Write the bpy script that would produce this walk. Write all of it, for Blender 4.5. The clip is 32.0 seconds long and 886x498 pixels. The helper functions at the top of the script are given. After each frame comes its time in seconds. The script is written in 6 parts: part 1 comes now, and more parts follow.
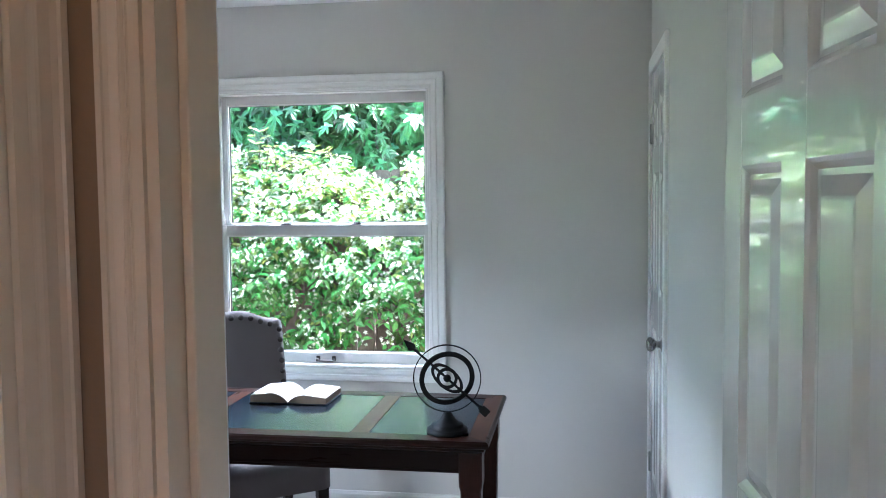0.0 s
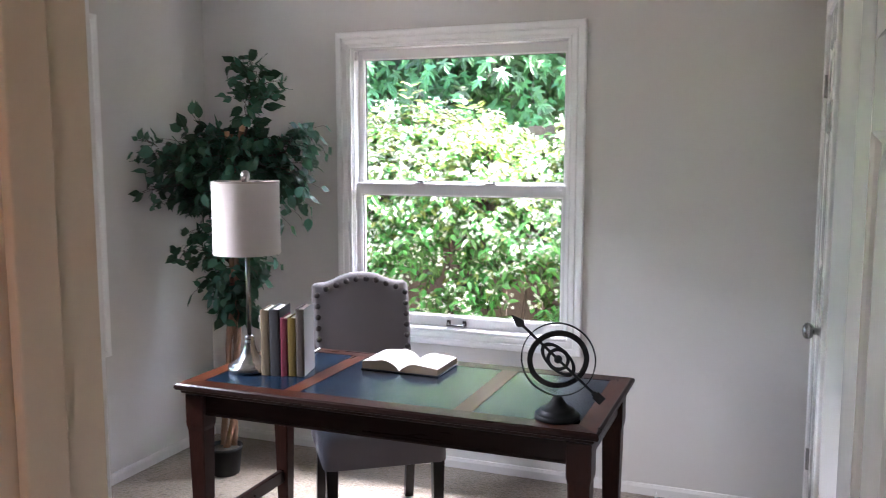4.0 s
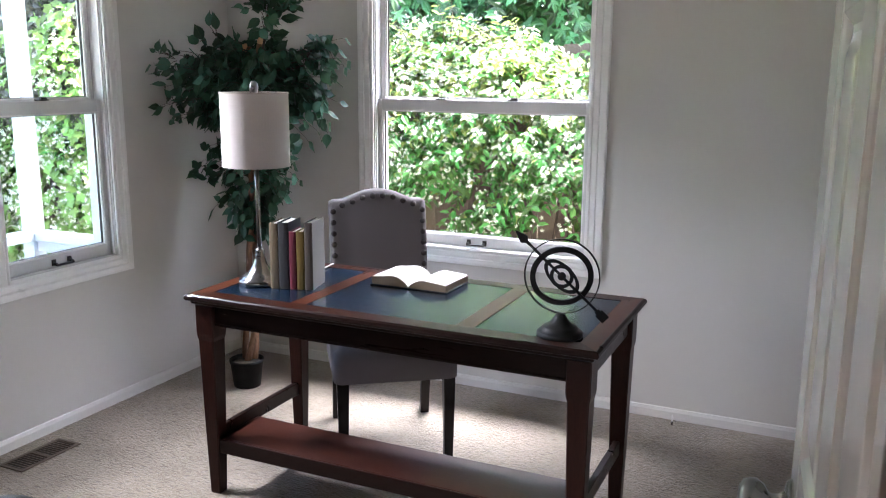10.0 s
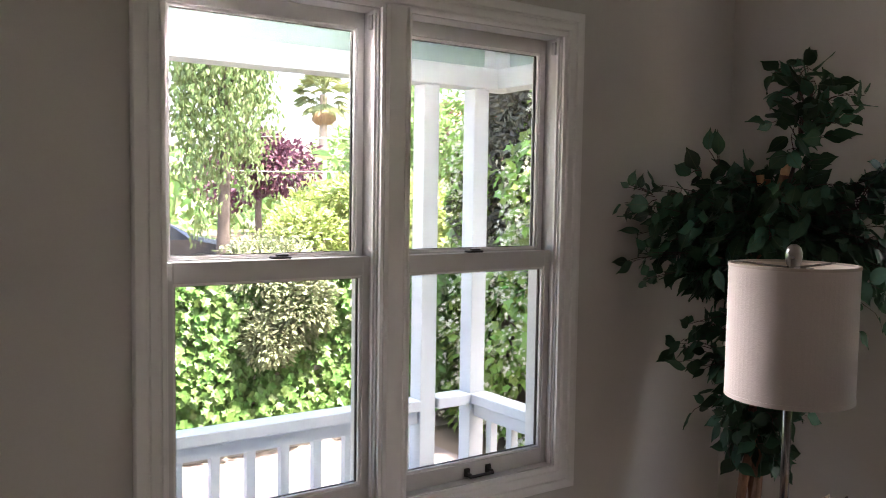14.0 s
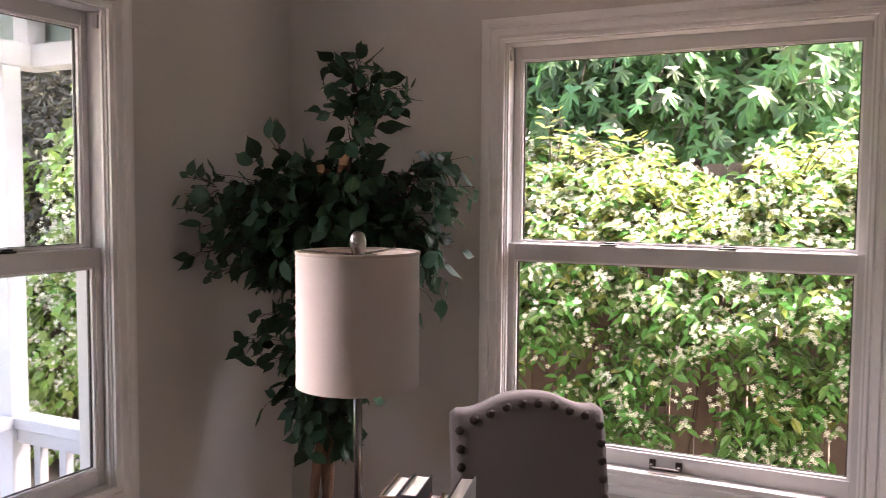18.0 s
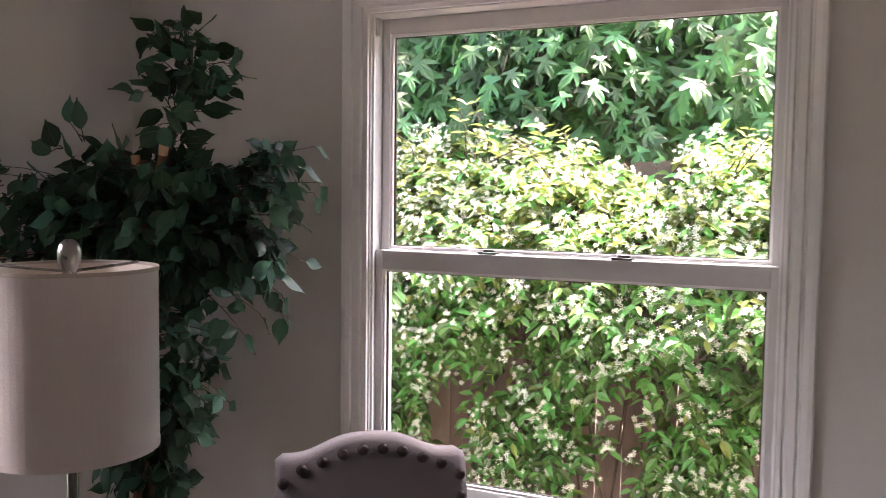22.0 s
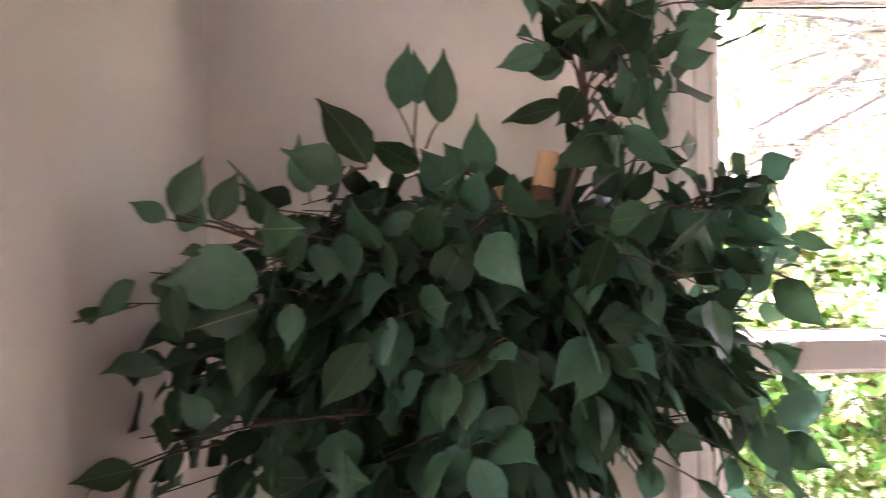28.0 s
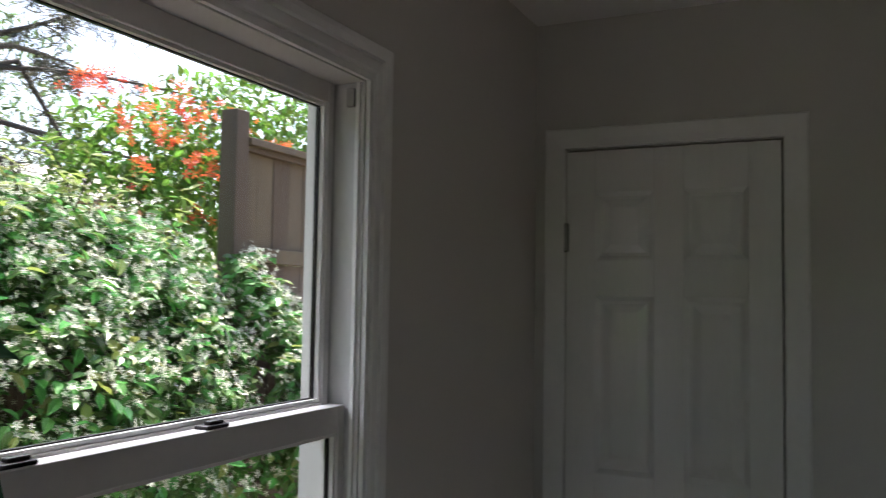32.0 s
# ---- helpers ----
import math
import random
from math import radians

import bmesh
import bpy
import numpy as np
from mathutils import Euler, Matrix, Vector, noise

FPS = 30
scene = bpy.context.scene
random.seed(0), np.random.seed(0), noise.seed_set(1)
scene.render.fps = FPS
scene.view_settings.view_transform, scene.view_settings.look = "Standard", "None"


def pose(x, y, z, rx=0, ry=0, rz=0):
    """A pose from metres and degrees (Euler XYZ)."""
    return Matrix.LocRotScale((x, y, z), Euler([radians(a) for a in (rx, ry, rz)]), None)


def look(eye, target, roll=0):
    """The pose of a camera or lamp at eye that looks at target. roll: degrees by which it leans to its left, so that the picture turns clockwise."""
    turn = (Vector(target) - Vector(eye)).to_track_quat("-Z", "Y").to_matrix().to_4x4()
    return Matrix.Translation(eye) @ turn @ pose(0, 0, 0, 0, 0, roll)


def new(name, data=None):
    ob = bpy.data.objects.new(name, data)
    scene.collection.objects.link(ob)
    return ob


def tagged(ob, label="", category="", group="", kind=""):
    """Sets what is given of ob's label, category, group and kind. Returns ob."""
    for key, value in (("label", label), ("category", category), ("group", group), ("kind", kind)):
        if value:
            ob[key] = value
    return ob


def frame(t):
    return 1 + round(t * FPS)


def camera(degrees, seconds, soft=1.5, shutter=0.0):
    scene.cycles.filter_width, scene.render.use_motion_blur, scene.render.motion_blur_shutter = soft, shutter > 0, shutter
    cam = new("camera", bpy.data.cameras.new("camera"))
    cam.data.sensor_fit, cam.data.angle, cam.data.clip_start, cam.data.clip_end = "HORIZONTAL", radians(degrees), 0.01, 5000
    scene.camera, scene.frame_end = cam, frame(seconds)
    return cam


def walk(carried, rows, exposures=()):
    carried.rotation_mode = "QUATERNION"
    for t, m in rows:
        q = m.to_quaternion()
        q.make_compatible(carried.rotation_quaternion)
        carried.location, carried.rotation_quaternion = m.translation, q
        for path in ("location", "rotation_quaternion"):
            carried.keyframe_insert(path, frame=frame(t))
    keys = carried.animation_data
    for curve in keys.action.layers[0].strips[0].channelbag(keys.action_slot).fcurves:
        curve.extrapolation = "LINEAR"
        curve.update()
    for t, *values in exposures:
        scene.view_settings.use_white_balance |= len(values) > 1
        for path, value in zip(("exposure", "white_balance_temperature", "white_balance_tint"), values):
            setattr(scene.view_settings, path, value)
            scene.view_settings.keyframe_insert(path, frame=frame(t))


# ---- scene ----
cam = camera(55.1, 32.0, soft=0.9, shutter=0.35)
PATH = [
    (0, (2.677, 0.291, 1.506), (2.359, 2.262, 1.38), -0.6),
    (0.5, (2.678, 0.359, 1.491), (2.325, 2.321, 1.334), -0.4),
    (1, (2.691, 0.412, 1.462), (2.307, 2.354, 1.178), -0.5),
    (1.5, (2.702, 0.433, 1.466), (2.315, 2.353, 1.063), -1.0),
    (2, (2.706, 0.446, 1.487), (2.311, 2.358, 1.054), -1.2),
    (2.5, (2.755, 0.501, 1.51), (2.297, 2.407, 1.116), -0.7),
    (3, (2.753, 0.566, 1.512), (2.206, 2.461, 1.183), -0.3),
    (3.5, (2.77, 0.595, 1.536), (2.172, 2.482, 1.254), -1.1),
    (4, (2.825, 0.573, 1.525), (2.103, 2.424, 1.295), -0.0),
    (4.5, (2.881, 0.543, 1.508), (2.084, 2.369, 1.327), 0.4),
    (6.5, (2.949, 0.585, 1.496), (2.148, 2.399, 1.237), -0.6),
    (7, (2.949, 0.599, 1.465), (2.172, 2.405, 1.097), -0.3),
    (7.5, (2.948, 0.624, 1.48), (2.192, 2.411, 0.995), 0.1),
    (8, (2.946, 0.621, 1.484), (2.189, 2.403, 0.984), 1.0),
    (8.5, (2.947, 0.624, 1.487), (2.194, 2.408, 0.987), 0.9),
    (9, (2.945, 0.63, 1.485), (2.2, 2.419, 0.993), 0.5),
    (9.5, (2.945, 0.629, 1.493), (2.18, 2.418, 1.031), 0.5),
    (10, (2.93, 0.667, 1.479), (2.115, 2.449, 1.079), 0.4),
    (10.5, (2.845, 0.772, 1.520), (2.008, 2.558, 1.186), -0.4),
    (11, (2.705, 0.883, 1.525), (1.864, 2.683, 1.292), -0.6),
    (11.5, (2.63, 1.021, 1.546), (1.669, 2.764, 1.348), 0.3),
    (12, (2.531, 1.186, 1.553), (1.363, 2.8, 1.374), 1.0),
    (12.5, (2.384, 1.328, 1.546), (1.034, 2.795, 1.391), 0.7),
    (13, (2.245, 1.464, 1.543), (0.715, 2.745, 1.397), 0.5),
    (13.5, (2.126, 1.593, 1.543), (0.459, 2.691, 1.408), 1.0),
    (15.5, (1.952, 1.674, 1.535), (0.572, 3.117, 1.428), -0.0),
    (16, (1.964, 1.682, 1.54), (0.679, 3.211, 1.424), 0.1),
    (16.5, (1.968, 1.7, 1.54), (0.765, 3.293, 1.423), 0.4),
    (17, (1.98, 1.708, 1.547), (0.882, 3.375, 1.418), 0.4),
    (17.5, (1.977, 1.726, 1.545), (0.981, 3.455, 1.405), 0.2),
    (18, (1.96, 1.734, 1.53), (1.067, 3.519, 1.399), 0.4),
    (18.5, (1.987, 1.734, 1.534), (1.175, 3.557, 1.405), 0.3),
    (19, (2.009, 1.742, 1.534), (1.26, 3.592, 1.404), 0.1),
    (19.5, (2.043, 1.781, 1.536), (1.354, 3.654, 1.404), 0.1),
    (20, (2.122, 1.865, 1.542), (1.471, 3.752, 1.417), 0.8),
    (20.5, (2.236, 1.946, 1.538), (1.549, 3.821, 1.427), 1.5),
    (21, (2.229, 2.056, 1.509), (1.47, 3.904, 1.425), 0.9),
    (21.5, (2.133, 2.17, 1.512), (1.344, 4.005, 1.419), 0.0),
    (22, (2.049, 2.243, 1.525), (1.23, 4.063, 1.397), 0.7),
    (22.5, (1.917, 2.363, 1.515), (0.974, 4.122, 1.384), 1.2),
    (23, (1.815, 2.395, 1.519), (0.643, 4.01, 1.387), 1.7),
    (23.5, (1.693, 2.376, 1.527), (0.431, 3.92, 1.377), 0.5),
    (24, (1.549, 2.317, 1.533), (0.291, 3.865, 1.383), 0.2),
    (24.5, (1.406, 2.305, 1.533), (0.123, 3.831, 1.373), 0.2),
    (26.5, (0.712, 2.577, 1.522), (-0.353, 4.27, 1.466), -0.2),
    (27, (0.56, 2.686, 1.526), (-0.201, 4.535, 1.492), -0.2),
    (27.5, (0.473, 2.777, 1.557), (0.072, 4.736, 1.514), 0.1),
    (28, (0.387, 2.876, 1.549), (0.451, 4.874, 1.531), -0.8),
    (28.5, (0.384, 2.974, 1.564), (0.775, 4.936, 1.558), 0.0),
    (29, (0.421, 3.091, 1.58), (1.112, 4.966, 1.668), 1.0),
    (29.5, (0.447, 3.192, 1.587), (1.433, 4.93, 1.698), 1.1),
    (30, (0.438, 3.276, 1.592), (1.687, 4.837, 1.709), 0.6),
    (30.5, (0.448, 3.346, 1.576), (1.918, 4.695, 1.713), 0.8),
    (31, (0.453, 3.376, 1.579), (2.052, 4.571, 1.709), 1.1),
    (31.5, (0.496, 3.377, 1.574), (2.171, 4.463, 1.705), 1.2),
    (32, (0.516, 3.434, 1.578), (2.319, 4.292, 1.696), 0.9),
]
EXPOSURES = [(0.0, 4.36, 5350, 11), (2.0, 4.34, 5550, 16), (3.0, 4.44, 5850, 22), (4.5, 4.46, 6100, 23), (9.0, 4.32, 6050, 21), (11.0, 3.90, 6300, 17), (12.1, 3.27, 6800, 10), (13.2, 3.12, 7050, 21), (15.5, 3.22, 7250, 30), (18.0, 3.50, 7500, 38), (19.2, 3.70, 7300, 39),
             (21.5, 3.68, 7000, 37), (22.5, 3.45, 6950, 32), (24.0, 3.46, 7050, 31), (26.5, 3.50, 7800, 38), (27.5, 4.70, 7750, 43), (28.4, 5.32, 6950, 40), (29.2, 4.36, 6100, 28), (30.0, 3.18, 6050, 19), (31.2, 2.70, 6400, 20), (32.0, 1.75, 6450, 20)]
walk(cam, [(t, look(e, g, r)) for t, e, g, r in PATH], EXPOSURES)

# ---- world, sun, exposure ----
SUN_UP, SUN_AZ = radians(62), radians(60)  # height, and turn from +y towards +x
world = bpy.data.worlds.new("sky")
scene.world = world
world.use_nodes = True
wn = world.node_tree.nodes
sky = wn.new("ShaderNodeTexSky")
sky.sky_type, sky.sun_disc = "NISHITA", False
sky.sun_elevation, sky.sun_rotation = SUN_UP, SUN_AZ
sky.air_density, sky.dust_density, sky.ozone_density = 1.0, 3.0, 1.0
wn["Background"].inputs["Strength"].default_value = 0.15
world.node_tree.links.new(sky.outputs[0], wn["Background"].inputs["Color"])

sun_data = bpy.data.lights.new("sun", "SUN")
sun_data.energy, sun_data.angle, sun_data.color = 4.6, radians(3), (1.0, 0.95, 0.87)
sun = new("sun", sun_data)
sun.matrix_basis = look((0, 0, 0), (-math.sin(SUN_AZ) * math.cos(SUN_UP), -math.cos(SUN_AZ) * math.cos(SUN_UP), -math.sin(SUN_UP)))
sun.location = (6, 8, 12)


def sky_lamp(name, eye, target, wide, high, watts, colour, spread):
    """An added area lamp, out of view, that stands in for sky light at a window."""
    data = bpy.data.lights.new(name, "AREA")
    data.shape, data.size, data.size_y, data.energy, data.color = "RECTANGLE", wide, high, watts, colour
    data.spread = radians(spread)
    ob = new(name, data)
    ob.matrix_basis = look(eye, target)
    return ob


sky_lamp("sky_fill_north", (1.55, 5.55, 3.35), (1.55, 3.75, 0.1), 2.8, 0.9, 26, (0.93, 0.97, 1.0), 90)
sky_lamp("sky_fill_west", (-0.20, 2.85, 2.10), (3.0, 2.1, 0.95), 1.3, 0.07, 17, (0.93, 0.97, 1.0), 115)

# ---- materials ----
def surface(name, colour, rough=0.5, metal=0.0, vary=0.12, scale=3.0, fine=60.0, bump=0.05, stretch=(1, 1, 1), spots=0.0,
            each=0.0, spec=0.5, coat=0.0, through_light=0.0, sheen=0.0, island=False):
    """Colour that varies at two scales, fine relief and, for leaves and cloth, light passing through."""
    m = bpy.data.materials.new(name)
    m.use_nodes = True
    n, l = m.node_tree.nodes, m.node_tree.links
    b = n["Principled BSDF"]
    b.inputs["Roughness"].default_value, b.inputs["Metallic"].default_value = rough, metal
    b.inputs["Specular IOR Level"].default_value = spec
    b.inputs["Coat Weight"].default_value = coat
    b.inputs["Sheen Weight"].default_value = sheen
    at = n.new("ShaderNodeTexCoord")
    turn = n.new("ShaderNodeMapping")
    turn.inputs["Scale"].default_value = stretch
    l.new(at.outputs["Object"], turn.inputs[0])
    big, small = n.new("ShaderNodeTexNoise"), n.new("ShaderNodeTexNoise")
    for t, s, d in ((big, scale, 4), (small, fine, 3)):
        t.inputs["Scale"].default_value, t.inputs["Detail"].default_value = s, d
        l.new(turn.outputs[0], t.inputs["Vector"])
    both = n.new("ShaderNodeMix")
    both.data_type = "FLOAT"
    both.inputs[0].default_value = 0.45
    l.new(big.outputs["Fac"], both.inputs[2])
    l.new(small.outputs["Fac"], both.inputs[3])
    ramp = n.new("ShaderNodeMapRange")
    ramp.inputs[1].default_value, ramp.inputs[2].default_value = 0.3, 0.7
    ramp.inputs[3].default_value, ramp.inputs[4].default_value = 1 - vary, 1 + vary
    l.new(both.outputs[0], ramp.inputs[0])
    tone = n.new("ShaderNodeHueSaturation")
    tone.inputs["Color"].default_value = (*colour, 1)
    last = ramp.outputs[0]
    if each:
        ident = n.new("ShaderNodeNewGeometry" if island else "ShaderNodeObjectInfo")
        own = n.new("ShaderNodeMapRange")
        own.inputs[3].default_value, own.inputs[4].default_value = 1 - each, 1 + each
        l.new(ident.outputs["Random Per Island" if island else "Random"], own.inputs[0])
        times = n.new("ShaderNodeMath")
        times.operation = "MULTIPLY"
        l.new(last, times.inputs[0])
        l.new(own.outputs[0], times.inputs[1])
        last = times.outputs[0]
        hue = n.new("ShaderNodeMapRange")
        hue.inputs[3].default_value, hue.inputs[4].default_value = 0.5 - each * 0.06, 0.5 + each * 0.05
        l.new(ident.outputs["Random Per Island" if island else "Random"], hue.inputs[0])
        l.new(hue.outputs[0], tone.inputs["Hue"])
    l.new(last, tone.inputs["Value"])
    l.new(tone.outputs[0], b.inputs["Base Color"])
    if bump:
        h = n.new("ShaderNodeBump")
        h.inputs["Strength"].default_value, h.inputs["Distance"].default_value = bump, 0.01
        l.new(small.outputs["Fac"], h.inputs["Height"])
        l.new(h.outputs[0], b.inputs["Normal"])
    wear = n.new("ShaderNodeMapRange")
    wear.inputs[3].default_value, wear.inputs[4].default_value = max(rough - 0.08, 0.02), min(rough + 0.08, 1)
    l.new(big.outputs["Fac"], wear.inputs[0])
    l.new(wear.outputs[0], b.inputs["Roughness"])
    if through_light:
        thin = n.new("ShaderNodeBsdfTranslucent")
        mixed = n.new("ShaderNodeMixShader")
        mixed.inputs[0].default_value = through_light
        l.new(tone.outputs[0], thin.inputs["Color"])
        l.new(b.outputs[0], mixed.inputs[1])
        l.new(thin.outputs[0], mixed.inputs[2])
        l.new(mixed.outputs[0], n["Material Output"].inputs["Surface"])
    return m


def carpet_material():
    """Cream cut pile: short dark dashes between tufts, trodden patches and a woolly relief."""
    m = surface("carpet_pile", (0.252, 0.206, 0.159), 0.95, vary=0.32, scale=3.6, fine=140, bump=0.0, spec=0.1, sheen=0.3)
    n, l = m.node_tree.nodes, m.node_tree.links
    b, at = n["Principled BSDF"], n["Texture Coordinate"]
    rows = n.new("ShaderNodeMapping")
    rows.inputs["Scale"].default_value = (34, 165, 1)
    rows.inputs["Rotation"].default_value = (0, 0, radians(14))
    l.new(at.outputs["Object"], rows.inputs[0])
    dash = n.new("ShaderNodeTexNoise")
    dash.inputs["Scale"].default_value, dash.inputs["Detail"].default_value = 1.0, 2.5
    dash.inputs["Distortion"].default_value = 0.6
    l.new(rows.outputs[0], dash.inputs["Vector"])
    cut = n.new("ShaderNodeMapRange")
    cut.inputs[1].default_value, cut.inputs[2].default_value = 0.30, 0.47
    cut.inputs[3].default_value, cut.inputs[4].default_value = 0.40, 1.06
    l.new(dash.outputs["Fac"], cut.inputs[0])
    tone = n["Hue/Saturation/Value"]
    times = n.new("ShaderNodeMix")
    times.data_type, times.blend_type = "RGBA", "MULTIPLY"
    times.inputs[0].default_value = 1.0
    l.new(tone.outputs[0], times.inputs[6])
    l.new(cut.outputs[0], times.inputs[7])
    l.new(times.outputs[2], b.inputs["Base Color"])
    h = n.new("ShaderNodeBump")
    h.inputs["Strength"].default_value, h.inputs["Distance"].default_value = 0.9, 0.012
    l.new(dash.outputs["Fac"], h.inputs["Height"])
    l.new(h.outputs[0], b.inputs["Normal"])
    return m


def glass_material():
    m = bpy.data.materials.new("window_glass")
    m.use_nodes = True
    n, l = m.node_tree.nodes, m.node_tree.links
    n.remove(n["Principled BSDF"])
    clear, shine, mixed, edge = (n.new("ShaderNodeBsdfTransparent"), n.new("ShaderNodeBsdfGlossy"), n.new("ShaderNodeMixShader"),
                                 n.new("ShaderNodeLayerWeight"))
    steep, gloss = n.new("ShaderNodeMath"), n.new("ShaderNodeMapRange")
    steep.operation = "POWER"
    steep.inputs[1].default_value = 5.0
    gloss.inputs[3].default_value, gloss.inputs[4].default_value = 0.022, 0.6
    clear.inputs[0].default_value = (0.93, 0.96, 0.94, 1)
    shine.inputs["Roughness"].default_value = 0.01
    l.new(edge.outputs["Facing"], steep.inputs[0])
    l.new(steep.outputs[0], gloss.inputs[0])
    l.new(gloss.outputs[0], mixed.inputs[0])
    l.new(clear.outputs[0], mixed.inputs[1])
    l.new(shine.outputs[0], mixed.inputs[2])
    l.new(mixed.outputs[0], n["Material Output"].inputs["Surface"])
    return m


WALL = surface("wall_paint", (0.61, 0.588, 0.552), 0.75, vary=0.025, scale=1.5, fine=220, bump=0.04, spec=0.3)
CEIL = surface("ceiling_paint", (0.88, 0.87, 0.85), 0.85, vary=0.02, scale=2, fine=160, bump=0.06, spec=0.2)
TRIM = surface("trim_paint", (0.83, 0.82, 0.80), 0.3, vary=0.03, scale=4, fine=40, bump=0.02)
BASEPAINT = surface("baseboard_paint", (0.66, 0.638, 0.605), 0.45, vary=0.03, scale=4, fine=60, bump=0.03)
DOORWHITE = surface("door_paint", (0.82, 0.81, 0.785), 0.24, vary=0.03, scale=5, fine=70, bump=0.03, stretch=(1, 1, 0.15), coat=0.6)
VINYL = surface("sash_paint", (0.63, 0.615, 0.60), 0.38, vary=0.04, scale=6, fine=50, bump=0.02)
TRACK = surface("balance_track_metal", (0.42, 0.41, 0.40), 0.45, metal=0.4, vary=0.1)
CARPET = carpet_material()
GLASS = glass_material()
BRONZE = surface("dark_bronze", (0.035, 0.03, 0.028), 0.38, metal=0.6, vary=0.2, scale=20)
PEWTER = surface("pewter_knob_metal", (0.30, 0.29, 0.28), 0.28, metal=1.0, vary=0.15, scale=15)
STEEL = surface("brushed_steel", (0.20, 0.19, 0.185), 0.2, metal=1.0, vary=0.1, scale=8, fine=150, stretch=(1, 1, 8))
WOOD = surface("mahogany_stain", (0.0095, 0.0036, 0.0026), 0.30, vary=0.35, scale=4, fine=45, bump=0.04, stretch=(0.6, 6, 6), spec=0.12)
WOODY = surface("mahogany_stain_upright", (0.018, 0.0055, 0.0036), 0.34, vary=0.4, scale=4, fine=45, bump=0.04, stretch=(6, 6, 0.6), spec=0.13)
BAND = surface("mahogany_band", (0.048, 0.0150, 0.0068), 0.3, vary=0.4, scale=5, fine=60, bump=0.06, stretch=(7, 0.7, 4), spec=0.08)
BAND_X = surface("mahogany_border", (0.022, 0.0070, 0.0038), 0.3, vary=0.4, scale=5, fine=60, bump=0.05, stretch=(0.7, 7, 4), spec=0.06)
# Lighter than WOOD: window light on the shelf is put into the stain.
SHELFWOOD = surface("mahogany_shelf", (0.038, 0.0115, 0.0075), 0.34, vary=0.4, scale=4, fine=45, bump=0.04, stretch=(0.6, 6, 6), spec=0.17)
LEATHER = surface("blue_black_leather", (0.004, 0.009, 0.017), 0.2, vary=0.25, scale=6, fine=260, bump=0.03, spec=0.27)
# This tint and the bluer base put a reflected sky into the leather.
LEATHER.node_tree.nodes["Principled BSDF"].inputs["Specular Tint"].default_value = (0.36, 0.66, 1.0, 1.0)
LINEN = surface("grey_linen", (0.122, 0.106, 0.105), 0.9, vary=0.07, scale=5, fine=420, bump=0.25, sheen=0.1, spec=0.12)
NAIL = surface("antique_nail_metal", (0.035, 0.027, 0.025), 0.4, metal=0.8, vary=0.2)
EBONY = surface("espresso_wood", (0.009, 0.006, 0.005), 0.4, vary=0.25, scale=6, fine=50, stretch=(5, 5, 0.6), spec=0.2)
SHADE = surface("lampshade_linen", (0.64, 0.575, 0.54), 0.9, vary=0.04, scale=4, fine=330, bump=0.12, spec=0.15, through_light=0.3)
SHADE_IN = surface("lampshade_lining", (0.84, 0.76, 0.67), 0.85, vary=0.03, bump=0.03, through_light=0.3)
IRON = surface("black_iron", (0.006, 0.0065, 0.007), 0.5, metal=0.1, vary=0.25, scale=14, fine=120, bump=0.08, spec=0.2)
PAPER = surface("book_paper", (0.78, 0.73, 0.66), 0.85, vary=0.03, scale=6, fine=90, bump=0.02)
PAGE_EDGE = surface("page_edges", (0.34, 0.25, 0.175), 0.9, vary=0.18, scale=10, fine=300, bump=0.3, stretch=(1, 1, 30))
PAGE_END = surface("pale_page_edges", (0.80, 0.74, 0.66), 0.9, vary=0.08, scale=10, fine=300, bump=0.25, stretch=(30, 1, 1))
COVERS = [surface("tan_book_cloth", (0.165, 0.12, 0.07), 0.8, vary=0.08, fine=300, bump=0.1),
          surface("slate_book_cloth", (0.034, 0.033, 0.035), 0.75, vary=0.1, fine=300, bump=0.1),
          surface("crimson_book_cloth", (0.135, 0.009, 0.024), 0.75, vary=0.1, fine=300, bump=0.1),
          surface("mustard_book_cloth", (0.14, 0.088, 0.010), 0.75, vary=0.1, fine=300, bump=0.1),
          surface("taupe_book_cloth", (0.07, 0.05, 0.04), 0.75, vary=0.1, fine=300, bump=0.1)]
WHITECOVER = surface("white_book_board", (0.28, 0.255, 0.245), 0.5, vary=0.03)
BLACKCOVER = surface("black_book_board", (0.02, 0.018, 0.02), 0.5, vary=0.1)
POT = surface("black_plastic_pot", (0.006, 0.0065, 0.007), 0.55, vary=0.2, spec=0.2)
SOIL = surface("dry_moss", (0.05, 0.04, 0.025), 0.95, vary=0.4, scale=20, fine=90, bump=0.6)
BARK = surface("twisted_bark", (0.215, 0.115, 0.068), 0.8, vary=0.4, scale=9, fine=70, bump=0.4, stretch=(3, 3, 0.5))
CUT = surface("sawn_branch_end", (0.62, 0.36, 0.20), 0.7, vary=0.12, scale=12)
TWIG = surface("brown_twig", (0.060, 0.036, 0.026), 0.75, vary=0.2)
FICUS = surface("ficus_leaf", (0.038, 0.100, 0.055), 0.42, vary=0.18, scale=9, fine=60, bump=0.06, each=0.6, spec=0.36, through_light=0.52)
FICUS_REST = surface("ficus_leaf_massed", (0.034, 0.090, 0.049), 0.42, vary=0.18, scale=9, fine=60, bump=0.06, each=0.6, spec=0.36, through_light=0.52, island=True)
RIB = surface("leaf_midrib", (0.045, 0.085, 0.03), 0.5, vary=0.1)
VENT = surface("brown_vent_metal", (0.10, 0.07, 0.05), 0.5, metal=0.3, vary=0.15)
